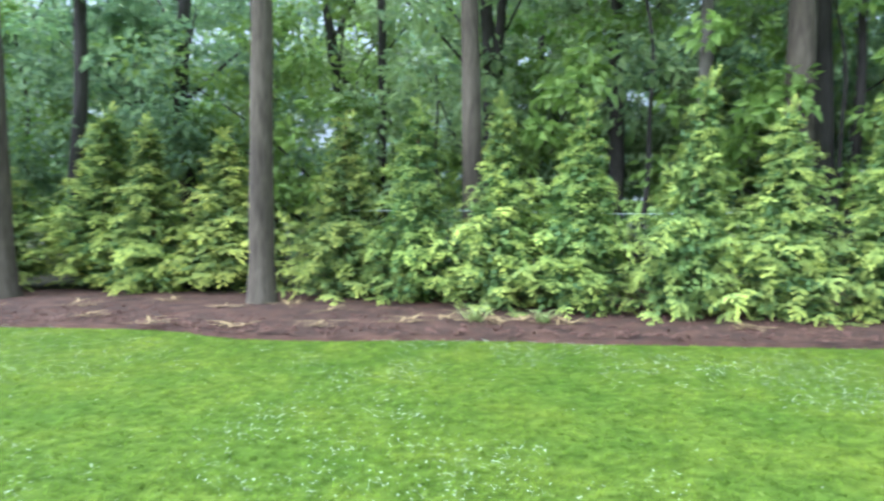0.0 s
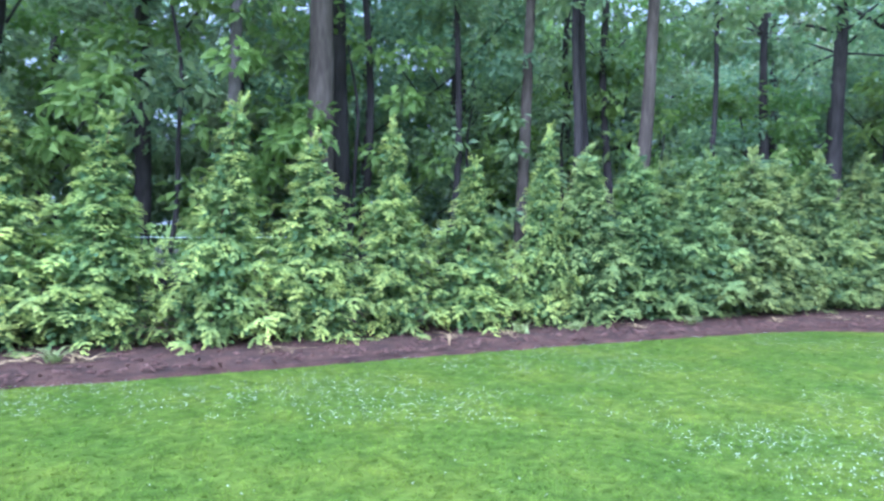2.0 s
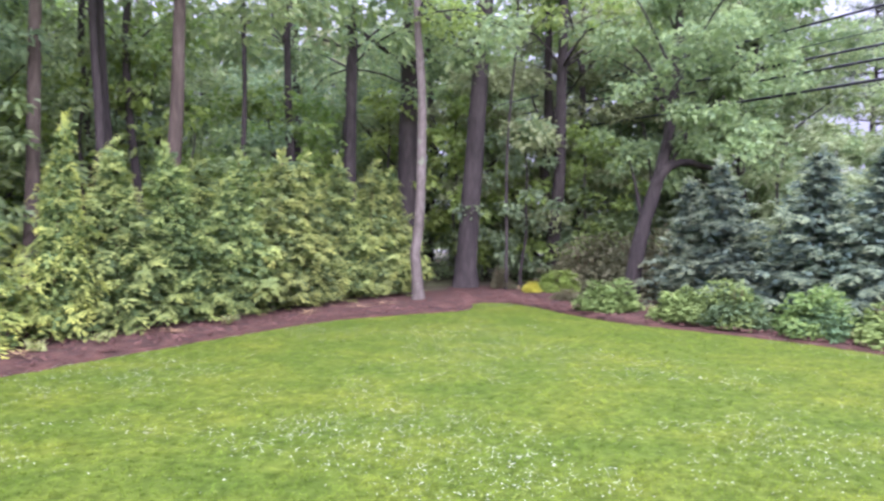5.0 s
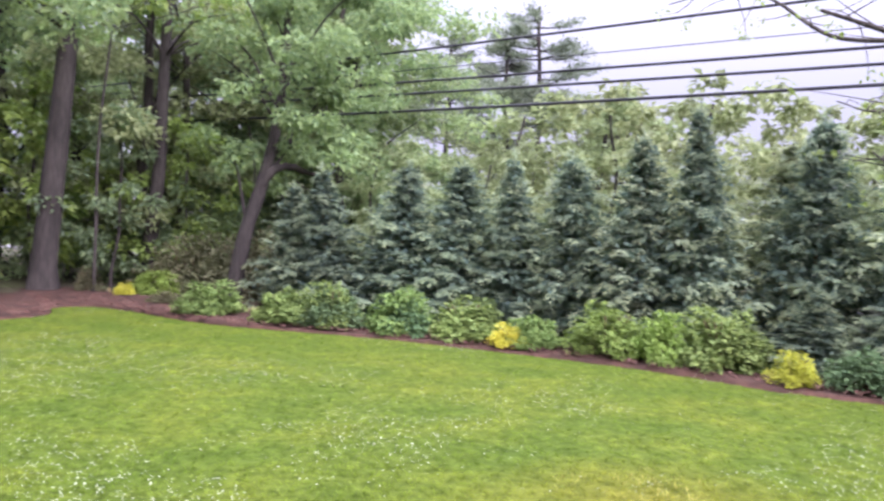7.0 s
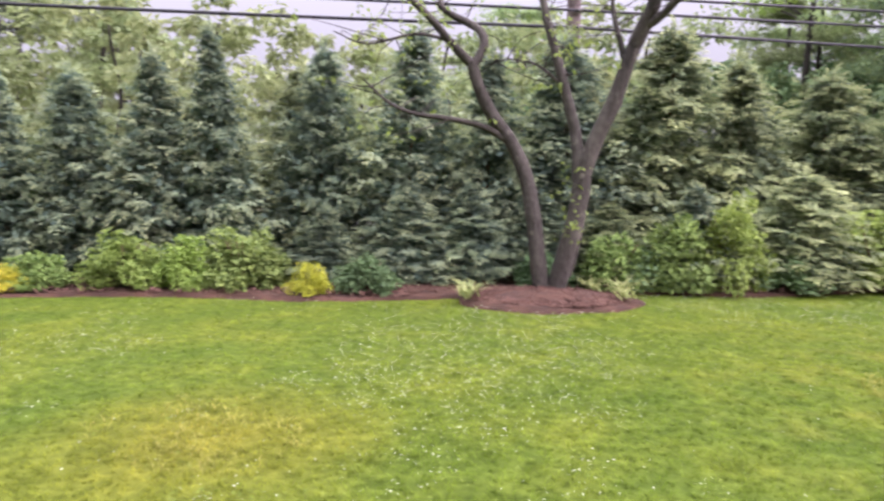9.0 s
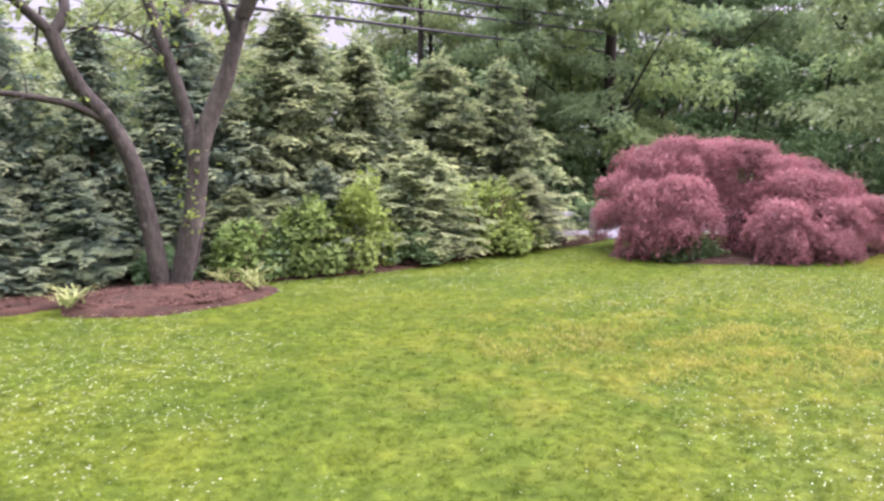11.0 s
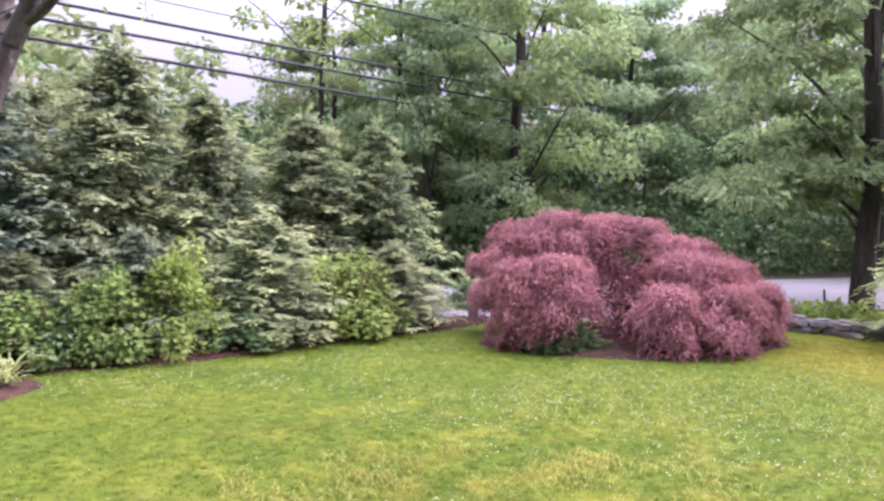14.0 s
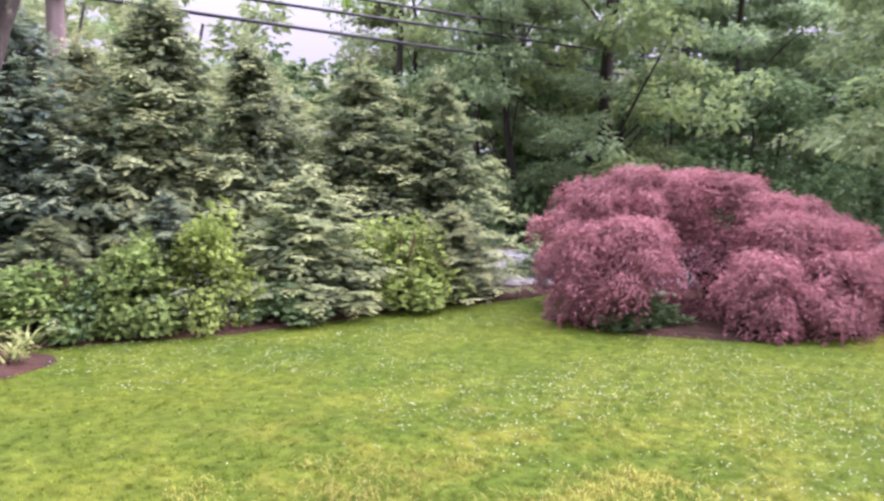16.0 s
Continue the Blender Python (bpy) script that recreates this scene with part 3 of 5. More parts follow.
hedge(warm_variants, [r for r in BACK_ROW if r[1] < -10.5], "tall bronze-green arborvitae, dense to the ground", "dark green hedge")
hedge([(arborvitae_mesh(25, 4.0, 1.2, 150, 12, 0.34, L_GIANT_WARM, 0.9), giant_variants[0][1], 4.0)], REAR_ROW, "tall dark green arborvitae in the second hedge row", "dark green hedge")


# ---- trees ----
def crown_mesh(name, seed, clumps, per, size, mat, template, flat=0.6):
    """Leaves in clumps given as rows of centre and radius."""
    g = np.random.default_rng(seed)
    C, R = clumps[:, :3], clumps[:, 3]
    n = len(C) * per
    idx = np.repeat(np.arange(len(C)), per)
    d = unit(g.normal(size=(n, 3)))
    r = R[idx] * g.uniform(0.25, 1.0, n) ** 0.6
    O = C[idx] + d * r[:, None] * np.array((1, 1, flat))
    X = d * np.array((1, 1, 0.3)) + g.normal(0, 0.5, (n, 3)) + np.array((0, 0, -0.35))
    N = np.array((0, 0, 1.0)) + g.normal(0, 0.45, (n, 3))
    V, F, tip = scatter(*template, O, X, N, size * g.uniform(0.6, 1.3, n))
    return build(name, V, F, mat, tip)


def tree_clumps(seed, low, high, spread, count):
    g = np.random.default_rng(seed)
    z = g.uniform(low, high, count)
    u = (z - low) / (high - low)
    rad = spread * (0.55 + 0.75 * np.sin(np.clip(u * 2.6 + 0.35, 0, 3.1))) * np.sqrt(g.uniform(0.02, 1, count))
    a = g.uniform(0, 6.28, count)
    return np.stack([rad * np.cos(a), rad * np.sin(a), z, g.uniform(0.45, 1.05, count) * spread / 3.2], 1)


def bough_clumps(seed, low, high, reach, count):
    """Clumps strung along spreading boughs that sag at the ends, in layers round a trunk."""
    g = np.random.default_rng(seed)
    rows = []
    for k in range(count):
        v = (k + g.uniform(0, 1)) / count
        a, z0 = 2.39996 * k + g.normal(0, 0.3), low + (high - low) * v
        ln = reach * math.sin(0.5 + 2.3 * v) * g.uniform(0.7, 1.15)
        for u in np.linspace(0.3, 1.0, 6):
            b = a + g.normal(0, 0.16)
            rows.append((math.cos(b) * ln * u, math.sin(b) * ln * u, z0 + ln * (0.42 * u - 0.4 * u * u) + g.normal(0, 0.1), (0.34 + 0.3 * u) * reach / 3.4 * g.uniform(0.75, 1.2)))
    return np.array(rows)


def add_limbs(seed, line, radii, clumps, count, parent, bark=None, lowest=0.25):
    """Limbs from the trunk out to the clumps of leaves, each a part."""
    g = np.random.default_rng(seed)
    for c in clumps[g.choice(len(clumps), min(count, len(clumps)), replace=False)]:
        start = max(lowest, c[2] - g.uniform(0.8, 2.2) - 0.35 * np.hypot(c[0], c[1]))
        k = np.interp(start, line[:, 2], np.arange(len(line)))
        p0 = np.array([np.interp(k, np.arange(len(line)), line[:, j]) for j in range(3)])
        r0 = np.interp(k, np.arange(len(line)), radii) * 0.32
        m = (p0 + c[:3]) / 2 + np.append(g.normal(0, 0.15, 2), g.uniform(0, 0.35))
        pts = spline([p0, m, c[:3]], 0.5)
        part("limb", build("limb", *tube(pts, np.linspace(r0, 0.012, len(pts)), 6), bark or M_BARK_DARK, smooth=True), parent)


def trunk_of(seed, height, diameter, lean, bend, mat, flare=1.35, sway=()):
    """sway: rows of height and the offsets in x and y that the trunk has there."""
    line = rise(lean, height, bend, seed, 22)
    if len(sway):
        z, x, y = np.array(sway).T
        line[:, 0] += np.interp(line[:, 2], z, x)
        line[:, 1] += np.interp(line[:, 2], z, y)
    u = np.linspace(0, 1, 22)
    r = diameter / 2 * (1 - 0.55 * u) * (1 + (flare - 1) * np.exp(-line[:, 2] / 0.28))
    line[0, 2] = -0.1
    return line, r, build("trunk", *tube(line, r, 14, 0.025, seed), mat, smooth=True)


LEAF, LOBED = leaf_template(), lobed_template()
crowns = []
for s, (low, high, spread, count, mat) in enumerate([(2.6, 8.5, 3.0, 56, L_WOODS), (1.8, 7.6, 2.8, 56, L_WOODS_COOL), (5.2, 10, 2.8, 24, L_WOODS), (1.5, 8.0, 2.9, 56, L_WOODS_COOL), (1.3, 7.6, 3.0, 58, L_LIGHT)]):
    cl = tree_clumps(50 + s, low, high, spread, count)
    crowns.append((crown_mesh("crown", 60 + s, cl, 78, 0.207, mat, LEAF), cl))
cl = tree_clumps(58, 6.0, 10.0, 2.4, 9)
thin_crown = (crown_mesh("crown", 68, cl, 96, 0.19, L_LIGHT, LEAF), cl)
far_crowns = []
for s, mat in enumerate((L_WOODS, L_WOODS_COOL, L_LIGHT, L_OLIVE)):
    cl = bough_clumps(150 + s, 1.4, 9.4, 3.9, 24)
    far_crowns.append((crown_mesh("crown", 160 + s, cl, 110, 0.19, mat, LEAF, 0.5), cl))


def woodland_tree(x, y, diameter, seed, kind, bark, lean=(0, 0), scale=1.0, far=False, label="tall woodland tree with a dark trunk and green leaves", bend=0.12, sway=()):
    ob = thing("tree", label, "tree", pose(x, y, 0.02), "woodland trees")
    line, r, me = trunk_of(seed, (8.7 if far else 10.5) * scale, diameter, lean, bend, bark, 1.35, sway)
    part("trunk", me, ob)
    me, cl = far_crowns[kind % 4] if far else thin_crown if kind == 9 else crowns[kind % len(crowns)]
    g = np.random.default_rng(seed)
    turn = g.uniform(0, 6.28)
    c = part("crown", me, ob)
    c.rotation_euler, c.scale = (0, 0, turn), (scale, scale, scale)
    c.location = (lean[0] * 6, lean[1] * 6, 0)
    w = cl.copy() * scale
    co, si = math.cos(turn), math.sin(turn)
    w[:, 0], w[:, 1] = (cl[:, 0] * co - cl[:, 1] * si) * scale + lean[0] * 6, (cl[:, 0] * si + cl[:, 1] * co) * scale + lean[1] * 6
    add_limbs(seed, line, r, w, 6 if kind in (2, 9) else 12, ob, None, 6.4 if kind in (2, 9) else 0.25)
    return ob


# trunks that stand in or before the light hedge, then those behind it
NEAR = [(-2.65, 10.76, 0.38, M_BARK, (0.012, 0.0), 2, 1.2, 0.02), (-6.85, 11.4, 0.44, M_BARK, (-0.03, 0.02), 2, 1.2, 0.02), (15.73, 6.48, 0.25, M_BARK_PALE, (0.0, 0.0), 2, 1.1, 0.012),
        (19.5, 6.6, 0.6, M_BARK_DARK, (0.05, -0.05), 2, 1.3, 0.03), (0.48, 11.3, 0.34, M_BARK, (-0.01, 0.01), 2, 1.2, 0.03), (4.13, 11.8, 0.25, M_BARK_PALE, (0.01, 0.02), 2, 1.1, 0.04),
        (5.64, 11.71, 0.52, M_BARK, (0.0, 0.02), 2, 1.2, 0.02), (6.61, 12.6, 0.36, M_BARK_DARK, (-0.03, 0.0), 2, 1.2, 0.03), (9.92, 11.55, 0.27, M_BARK, (0.012, -0.01), 2, 1.1, 0.04),
        (11.9, 10.3, 0.33, M_BARK, (0.05, -0.05), 2, 1.1, 0.04), (17.94, 9.39, 0.4, M_BARK_DARK, (0.01, 0.0), 2, 1.2, 0.04), (20.5, 8.7, 0.66, M_BARK_DARK, (0.0, 0.0), 2, 1.3, 0.03)]
CROOK = [(z, 0.37 * w, -0.93 * w) for z, w in ((0, 0), (0.5, -0.03), (1.0, -0.09), (1.8, 0.03), (2.9, 0.08), (4.6, 0.1), (6.3, -0.02), (12, 0.05))]
for k, (x, y, d, bark, lean, kind, s, bend) in enumerate(NEAR):
    tree = woodland_tree(x, y, d, 200 + k, kind, bark, lean, s, False, "slim pale grey tree with a gently crooked trunk" if k == 2 else "tall straight grey-brown tree rising from the hedge bed", bend, CROOK if k == 2 else ())
    if k == 2:
        spray = np.array([(0.15, -0.6, 6.4, 0.75)])
        part("crown", crown_mesh("crown", 8, spray, 330, 0.15, L_LIGHT, LEAF), tree, "low-hanging bright green leaves")
BEHIND = [(-6.81, 13.9, 0.32), (-5.43, 16.1, 0.36), (4.43, 19.5, 0.42), (12.9, 13.0, 0.2), (14.6, 14.0, 0.3), (10.6, 14.9, 0.17), (8.4, 15.1, 0.2), (14.7, 10.6, 0.15), (19.9, 10.3, 0.34), (23.8, 5.0, 0.42),
          (-9.5, 15, 0.3), (-2.2, 16.5, 0.3), (1.2, 15.2, 0.26), (2.6, 22, 0.35), (-7.5, 21, 0.4), (-12.5, 19, 0.4), (7.0, 20, 0.3), (10.0, 20, 0.35), (13.5, 18.5, 0.3), (17.5, 16, 0.3), (22.0, 13.5, 0.35), (25.0, 9.8, 0.4),
          (27.5, 3.0, 0.4), (-3.0, 25, 0.4), (5.5, 28, 0.4), (12.0, 26, 0.4), (19.0, 22, 0.4), (26.0, 16, 0.4), (31.0, 9.0, 0.45), (33.0, 1.5, 0.4), (-11, 27, 0.4), (0.5, 32, 0.4), (15, 33, 0.4), (24, 27, 0.4), (33, 18, 0.4), (20.5, 17.8, 0.3), (23.8, 18.8, 0.35), (16.3, 19.5, 0.3), (27.5, 13.0, 0.35)]
OPEN = ((14.7, 10.6), (19.9, 10.3), (12.9, 13.0), (-6.81, 13.9))
for k, (x, y, d) in enumerate(BEHIND):
    woodland_tree(x, y, d, 300 + k, 2 if (x, y) in OPEN else (0, 1, 3, 1, 4, 0, 3)[k % 7], M_BARK_DARK, (0.03 * math.sin(k * 2.1), 0.03 * math.cos(k * 1.3)), 0.9 + 0.25 * ((k * 7) % 5) / 4, y > 17.5 or x > 23)

SLIM = [(3.14, 13.81, 0.32), (-1.15, 15.1, 0.22), (7.0, 12.6, 0.17), (8.45, 11.96, 0.15), (0.72, 14.1, 0.34), (10.7, 10.9, 0.19), (11.35, 11.0, 0.24), (12.4, 11.3, 0.2), (16.95, 10.5, 0.26), (21.9, 4.7, 0.42), (19.14, 5.35, 0.08), (24.9, 4.4, 0.3), (-3.6, 14.2, 0.2), (8.0, -24.8, 0.26), (5.2, -23.4, 0.2)]
for k, (x, y, d) in enumerate(SLIM):
    woodland_tree(x, y, d, 360 + k, 9, M_BARK_DARK, (0.02 * math.sin(k * 1.9), 0.015 * math.cos(k)), 1.05 + 0.05 * (k % 4), False, "slender dark-trunked tree in the shade of the wood", 0.1)

saplings = []
for s, mat in enumerate((L_WOODS, L_WOODS_COOL, L_LIGHT)):
    cl = tree_clumps(80 + s, 0.5, 4.8, 1.5, 36)
    saplings.append(crown_mesh("crown", 90 + s, cl, 48, 0.203, mat, LEAF))
sap_line, sap_r, sap_trunk = trunk_of(77, 4.4, 0.09, (0, 0), 0.08, M_BARK_DARK)
g = np.random.default_rng(5)
SAP = [(x, 12.9 + 0.9 * math.sin(x * 1.7) + g.uniform(0, 1.5) + (0.9 if x < 0 else 0)) for x in np.arange(-10, 15, 3.3)] + [(x, 16.5 + g.uniform(-1, 2)) for x in np.arange(-9, 20, 2.6)]
SAP += [(12.0, 12.1), (14.2, 11.3), (16.0, 10.7), (18.5, 11.5), (22.2, 7.8), (21.0, 5.4), (22.0, 3.8), (22.5, 2.2), (21.5, 9.8), (24.5, 7.5), (25.5, 4.5), (24.5, 1.0), (16.5, 11.0)]
for k, (x, y) in enumerate(SAP):
    ob = thing("sapling", "young leafy tree in the shade of the wood", "tree", None, "woodland saplings")
    s = g.uniform(0.8, 1.25)
    ob.matrix_world = Matrix.LocRotScale((x, y, 0.02), Euler((0, 0, g.uniform(0, 6.28))), (s, s, s))
    part("trunk", sap_trunk, ob)
    part("crown", saplings[k % 3 if k % 4 else 2], ob)


def far_woods():
    """The closed edge of the wood far behind, one mass of leaves with an uneven top."""
    g = np.random.default_rng(44)
    ring = spline([(-26, 34), (-12, 40), (4, 42), (18, 38), (30, 30), (38, 18), (43, 6), (48, -8), (50, -22), (42, -34), (30, -42), (14, -45), (0, -47), (-14, -49), (-30, -48), (-42, -40)], 0.5)
    i = g.integers(0, len(ring), 2900)
    top = np.array([5.2 + 2.4 * noise.noise((p[0] * 0.12, p[1] * 0.12, 0)) + 1.6 * noise.noise((p[0] * 0.4, p[1] * 0.4, 2)) for p in ring])
    wall = np.array([2.15 if p[1] > -4 else 1.7 if p[1] < -40 and p[0] < 8 else 1.3 if p[1] < -36 else 1.0 for p in ring])
    c = np.c_[ring[i] + g.normal(0, 1.3, (2900, 2)), (top * wall)[i] * g.uniform(0, 1, 2900) ** 0.8, g.uniform(0.7, 1.4, 2900)]
    tagged(new("far_woods", crown_mesh("far_woods", 45, c, 52, 0.42, L_OLIVE, LEAF, 0.8)), "dense green edge of the wood in the distance", "woods", kind="stuff")


far_woods()


# ---- trees beyond the dark hedge and the road ----
EAST = [(29.5, 3.0, 0.4, 1, 1.35), (31.5, -1.0, 0.35, 0, 1.25), (26.5, -1.2, 0.4, 0, 1.2), (24.0, -0.8, 0.3, 4, 1.05), (29.5, -6.5, 0.35, 3, 0.6), (33.5, -13.5, 0.35, 4, 0.95), (37.0, -15.7, 0.3, 0, 0.95), (40.0, -17.5, 0.3, 4, 0.95), (36.0, -19.5, 0.3, 4, 0.72),
        (33.0, -22.5, 0.3, 4, 0.7), (30.5, -25.5, 0.3, 0, 0.7), (40.0, -11.0, 0.35, 1, 0.75), (28.0, -28.0, 0.3, 4, 0.72), (24.5, -29.5, 0.3, 1, 0.8)]
SOUTH = [(-9.5, -27.5, 0.35, 0, 1.25), (-14.5, -27.0, 0.35, 1, 1.3), (1.5, -34.5, 0.4, 1, 1.45), (21.0, -27.0, 0.35, 0, 0.95), (8.6, -26.5, 0.25, 3, 0.9), (5.3, -29.0, 0.4, 0, 1.0), (1.95, -24.4, 0.46, 0, 1.25), (4.0, -22.2, 0.24, 1, 0.8),
         (-2.0, -33.5, 0.3, 1, 1.15), (-7.5, -36.0, 0.4, 0, 1.2), (-13.5, -35.0, 0.4, 2, 1.25), (-18.0, -33.0, 0.4, 1, 1.2), (-1.5, -38.0, 0.3, 1, 1.15), (-6.0, -39.0, 0.3, 1, 1.2), (10.5, -30.0, 0.3, 0, 0.85)]
EAST = [(x, y, d, 3 if x > 28 else kind, s) for x, y, d, kind, s in EAST]
for k, (x, y, d, kind, s) in enumerate(EAST + SOUTH):
    woodland_tree(x, y, d, 500 + k, kind, M_BARK_DARK, (0.02 * math.sin(k * 1.7), 0.02 * math.cos(k * 2.3)), s, True, "full green broadleaf tree beyond the garden")
UNDER = [(20.5, -1.6), (20.0, -4.6), (19.0, -7.4), (21.5, -6.0), (18.0, -10.0), (20.6, -9.2), (17.0, -12.6), (19.5, -12.4), (15.4, -14.6), (22.6, -3.0), (13.4, -13.8), (11.4, -15.6), (9.2, -16.4), (24.0, -26.0), (19.0, -24.5), (15.0, -27.0), (11.5, -27.5), (7.5, -28.0), (4.0, -27.5), (0.5, -29.0), (-3.0, -31.0), (-6.5, -33.5), (-11.0, -35.5), (-15.5, -36.5), (6.0, -24.8), (3.2, -25.6), (0.2, -27.2), (9.5, -24.0), (12.5, -22.5), (-2.0, -28.6)]
olive_sapling = crown_mesh("crown", 97, tree_clumps(88, 0.5, 4.8, 1.5, 36), 60, 0.18, L_OLIVE, LEAF)
# deep green stands in for the shade under the canopy past the road
shade_coloured_saplings = [crown_mesh("crown", 95 + s, tree_clumps(85 + s, 0.4, 4.8, 1.5, 36), 48, 0.2, L_DEEP, LEAF) for s in range(2)]
for k, (x, y) in enumerate(UNDER):
    ob = thing("sapling", "leafy young tree at the far side of the road", "tree", None, "roadside saplings")
    s = g.uniform(0.9, 1.3) if y < -17 else g.uniform(0.85, 1.0) if y > -5 else g.uniform(1.05, 1.25)
    ob.matrix_world = Matrix.LocRotScale((x, y, 0.0), Euler((0, 0, g.uniform(0, 6.28))), (s * 1.3, s * 1.3, s))
    part("trunk", sap_trunk, ob)
    part("crown", shade_coloured_saplings[k % 2] if y < -20 else olive_sapling, ob)


def special_tree(name, label, base, trunk_line, radii, clumps, per, size, mat, bark, limbs, template=None, flat=0.6):
    ob = thing(name, label, "tree", pose(*base))
    line = spline(trunk_line, 0.35)
    r = np.interp(np.linspace(0, 1, len(line)), np.linspace(0, 1, len(radii)), radii)
    part("trunk", build("trunk", *tube(line, r, 12, 0.03, 3), bark, smooth=True), ob)
    part("crown", crown_mesh("crown", 31, clumps, per, size, mat, template or LEAF, flat), ob)
    add_limbs(41, line, r, clumps[clumps[:, 2] > 3.0], limbs, ob, bark, 1.7)
    return ob


# leaning forked tree behind the dark hedge
cl = tree_clumps(701, 3.0, 9.0, 1.9, 66)
cl[:, 0] += 0.3
cl[:, 1] -= 1.3
forked = special_tree("tree", "leaning dark forked tree with a broad green crown", (17.9, 1.7, 0), [(0, 0.35, -0.1), (0, 0.1, 1.5), (0.1, -0.25, 2.8), (0.2, -0.55, 4.2), (0.2, -0.7, 6.5), (0.2, -0.9, 8)], (0.2, 0.16, 0.13, 0.1, 0.05), cl, 120, 0.18, L_WOODS, M_BARK_DARK, 12)
arm = spline([(0.05, -0.2, 2.7), (0, -0.55, 3.15), (0, -1.0, 3.2), (0, -1.5, 3.05), (0, -2.3, 3.5)], 0.3)
part("limb", build("limb", *tube(arm, np.linspace(0.12, 0.03, len(arm)), 9, 0.03), M_BARK_DARK, smooth=True), forked)

# broad light tree on the verge by the road
cl = bough_clumps(711, 2.4, 8.8, 3.9, 26)
low = bough_clumps(712, 2.0, 2.6, 3.8, 8)
cl = np.vstack([cl, low])
special_tree("tree", "broad green tree with low spreading boughs beside the road", (-5.7, -17.7, 0.0), [(0.05, 0, -0.1), (0, 0, 1.2), (-0.1, 0.05, 3), (0.05, 0.1, 6), (0, 0, 9)], (0.24, 0.19, 0.16, 0.11, 0.04), cl * (1, 1, 1, 0.9), 120, 0.17, L_VERGE, M_BARK_DARK, 18, None, 0.36)


def pine(x, y, height, seed):
    ob = thing("pine_tree", "tall sparse pine with bare lower trunk", "pine tree", pose(x, y, 0), "distant pines")
    line, r, me = trunk_of(seed, height, 0.36, (0.01, 0), 0.08, M_BARK_DARK)
    part("trunk", me, ob)
    g = np.random.default_rng(seed)
    O, X = [], []
    for k in range(40):
        h = g.uniform(0.52, 1.0)
        a, ln = g.uniform(0, 6.28), (1.2 - h) * 4.2 * g.uniform(0.5, 1.3) + 0.4
        tipz = h * height + ln * 0.18
        p = spline([(0, 0, h * height), (math.cos(a) * ln * 0.5, math.sin(a) * ln * 0.5, h * height + 0.02), (math.cos(a) * ln, math.sin(a) * ln, tipz)], 0.4)
        part("branch", build("branch", *tube(p, np.linspace(0.05, 0.012, len(p)), 5), M_BARK_DARK, smooth=True), ob)
        n = int(120 * ln)
        u = g.uniform(0.35, 1.05, n)
        O.append(np.c_[np.cos(a) * ln * u, np.sin(a) * ln * u, h * height + (tipz - h * height) * u ** 2] + g.normal(0, 0.13, (n, 3)) * (1.6, 1.6, 0.5))
        X.append(g.normal(0, 1, (n, 3)) + (math.cos(a), math.sin(a), 0.5))
    O, X = np.vstack(O), np.vstack(X)
    V, F, tip = scatter(*leaf_template(0.16, 0.02, 0.02), O, X, g.normal(0, 1, (len(O), 3)), g.uniform(0.22, 0.38, len(O)))
    part("needles", build("needles", V, F, L_PINE, tip), ob)


pine(36.0, -9.35, 11.9, 31)
pine(35.6, -10.65, 13.4, 32)
pine(39.5, -7.0, 12.6, 33)


def far_roadside():
    rows = [ROAD - ROAD_SIDE * o for o in (3.6, 5.0, 9.0, 16.0, 30.0, 60.0)]
    n = len(ROAD)
    V = np.concatenate([np.c_[r, np.full(n, 0.05)] for r in rows])
    F = [(k * n + i, (k + 1) * n + i, (k + 1) * n + i + 1, k * n + i + 1) for k in range(5) for i in range(n - 1)]
    tagged(new("roadside_floor", build("roadside_floor", V, np.array(F), M_LITTER, smooth=True)), "dark leaf litter under trees past the road", "forest floor", kind="structure")
    g = np.random.default_rng(33)
    i = g.integers(20, n - 34, 460)
    c = np.c_[ROAD[i] - ROAD_SIDE[i] * g.uniform(4.6, 8.0, 460)[:, None], g.uniform(0.1, 2.0, 460), g.uniform(0.45, 0.9, 460)]
    # brush takes the deep green leaf so the shaded roadside reads dark
    tagged(new("roadside_brush", crown_mesh("roadside_brush", 34, c, 62, 0.22, L_DEEP, LEAF, 0.8)), "low brush along the far roadside, leaf colour darkened for shade", "brush", kind="stuff")
    near = spline([(12.5, 12.0), (17, 11.2), (20.8, 10.2), (23.0, 7.0), (23.2, 3.2)], 0.4)
    i = g.integers(0, len(near), 110)
    c = np.c_[near[i] + g.normal(0, 0.6, (110, 2)), g.uniform(0.1, 1.9, 110), g.uniform(0.4, 0.8, 110)]
    tagged(new("undergrowth", crown_mesh("undergrowth", 36, c, 80, 0.16, L_WOODS, LEAF, 0.8)), "leafy green undergrowth between the trunks", "undergrowth", kind="stuff")
    arc = spline([(-14, 22), (0, 24), (12, 22), (21, 15.5), (25.5, 9), (27, 2), (26, -4)], 0.5)
    i = g.integers(0, len(arc), 400)
    c = np.c_[arc[i] + g.normal(0, 0.9, (400, 2)), g.uniform(0.1, 3.3, 400), g.uniform(0.45, 0.9, 400)]
    tagged(new("woodland_brush", crown_mesh("woodland_brush", 35, c, 62, 0.25, L_WOODS_COOL, LEAF, 0.8)), "low green brush in the shade of the wood", "brush", kind="stuff")


far_roadside()

# ---- utility pole and overhead lines ----
POLE = (8.48, -11.88)


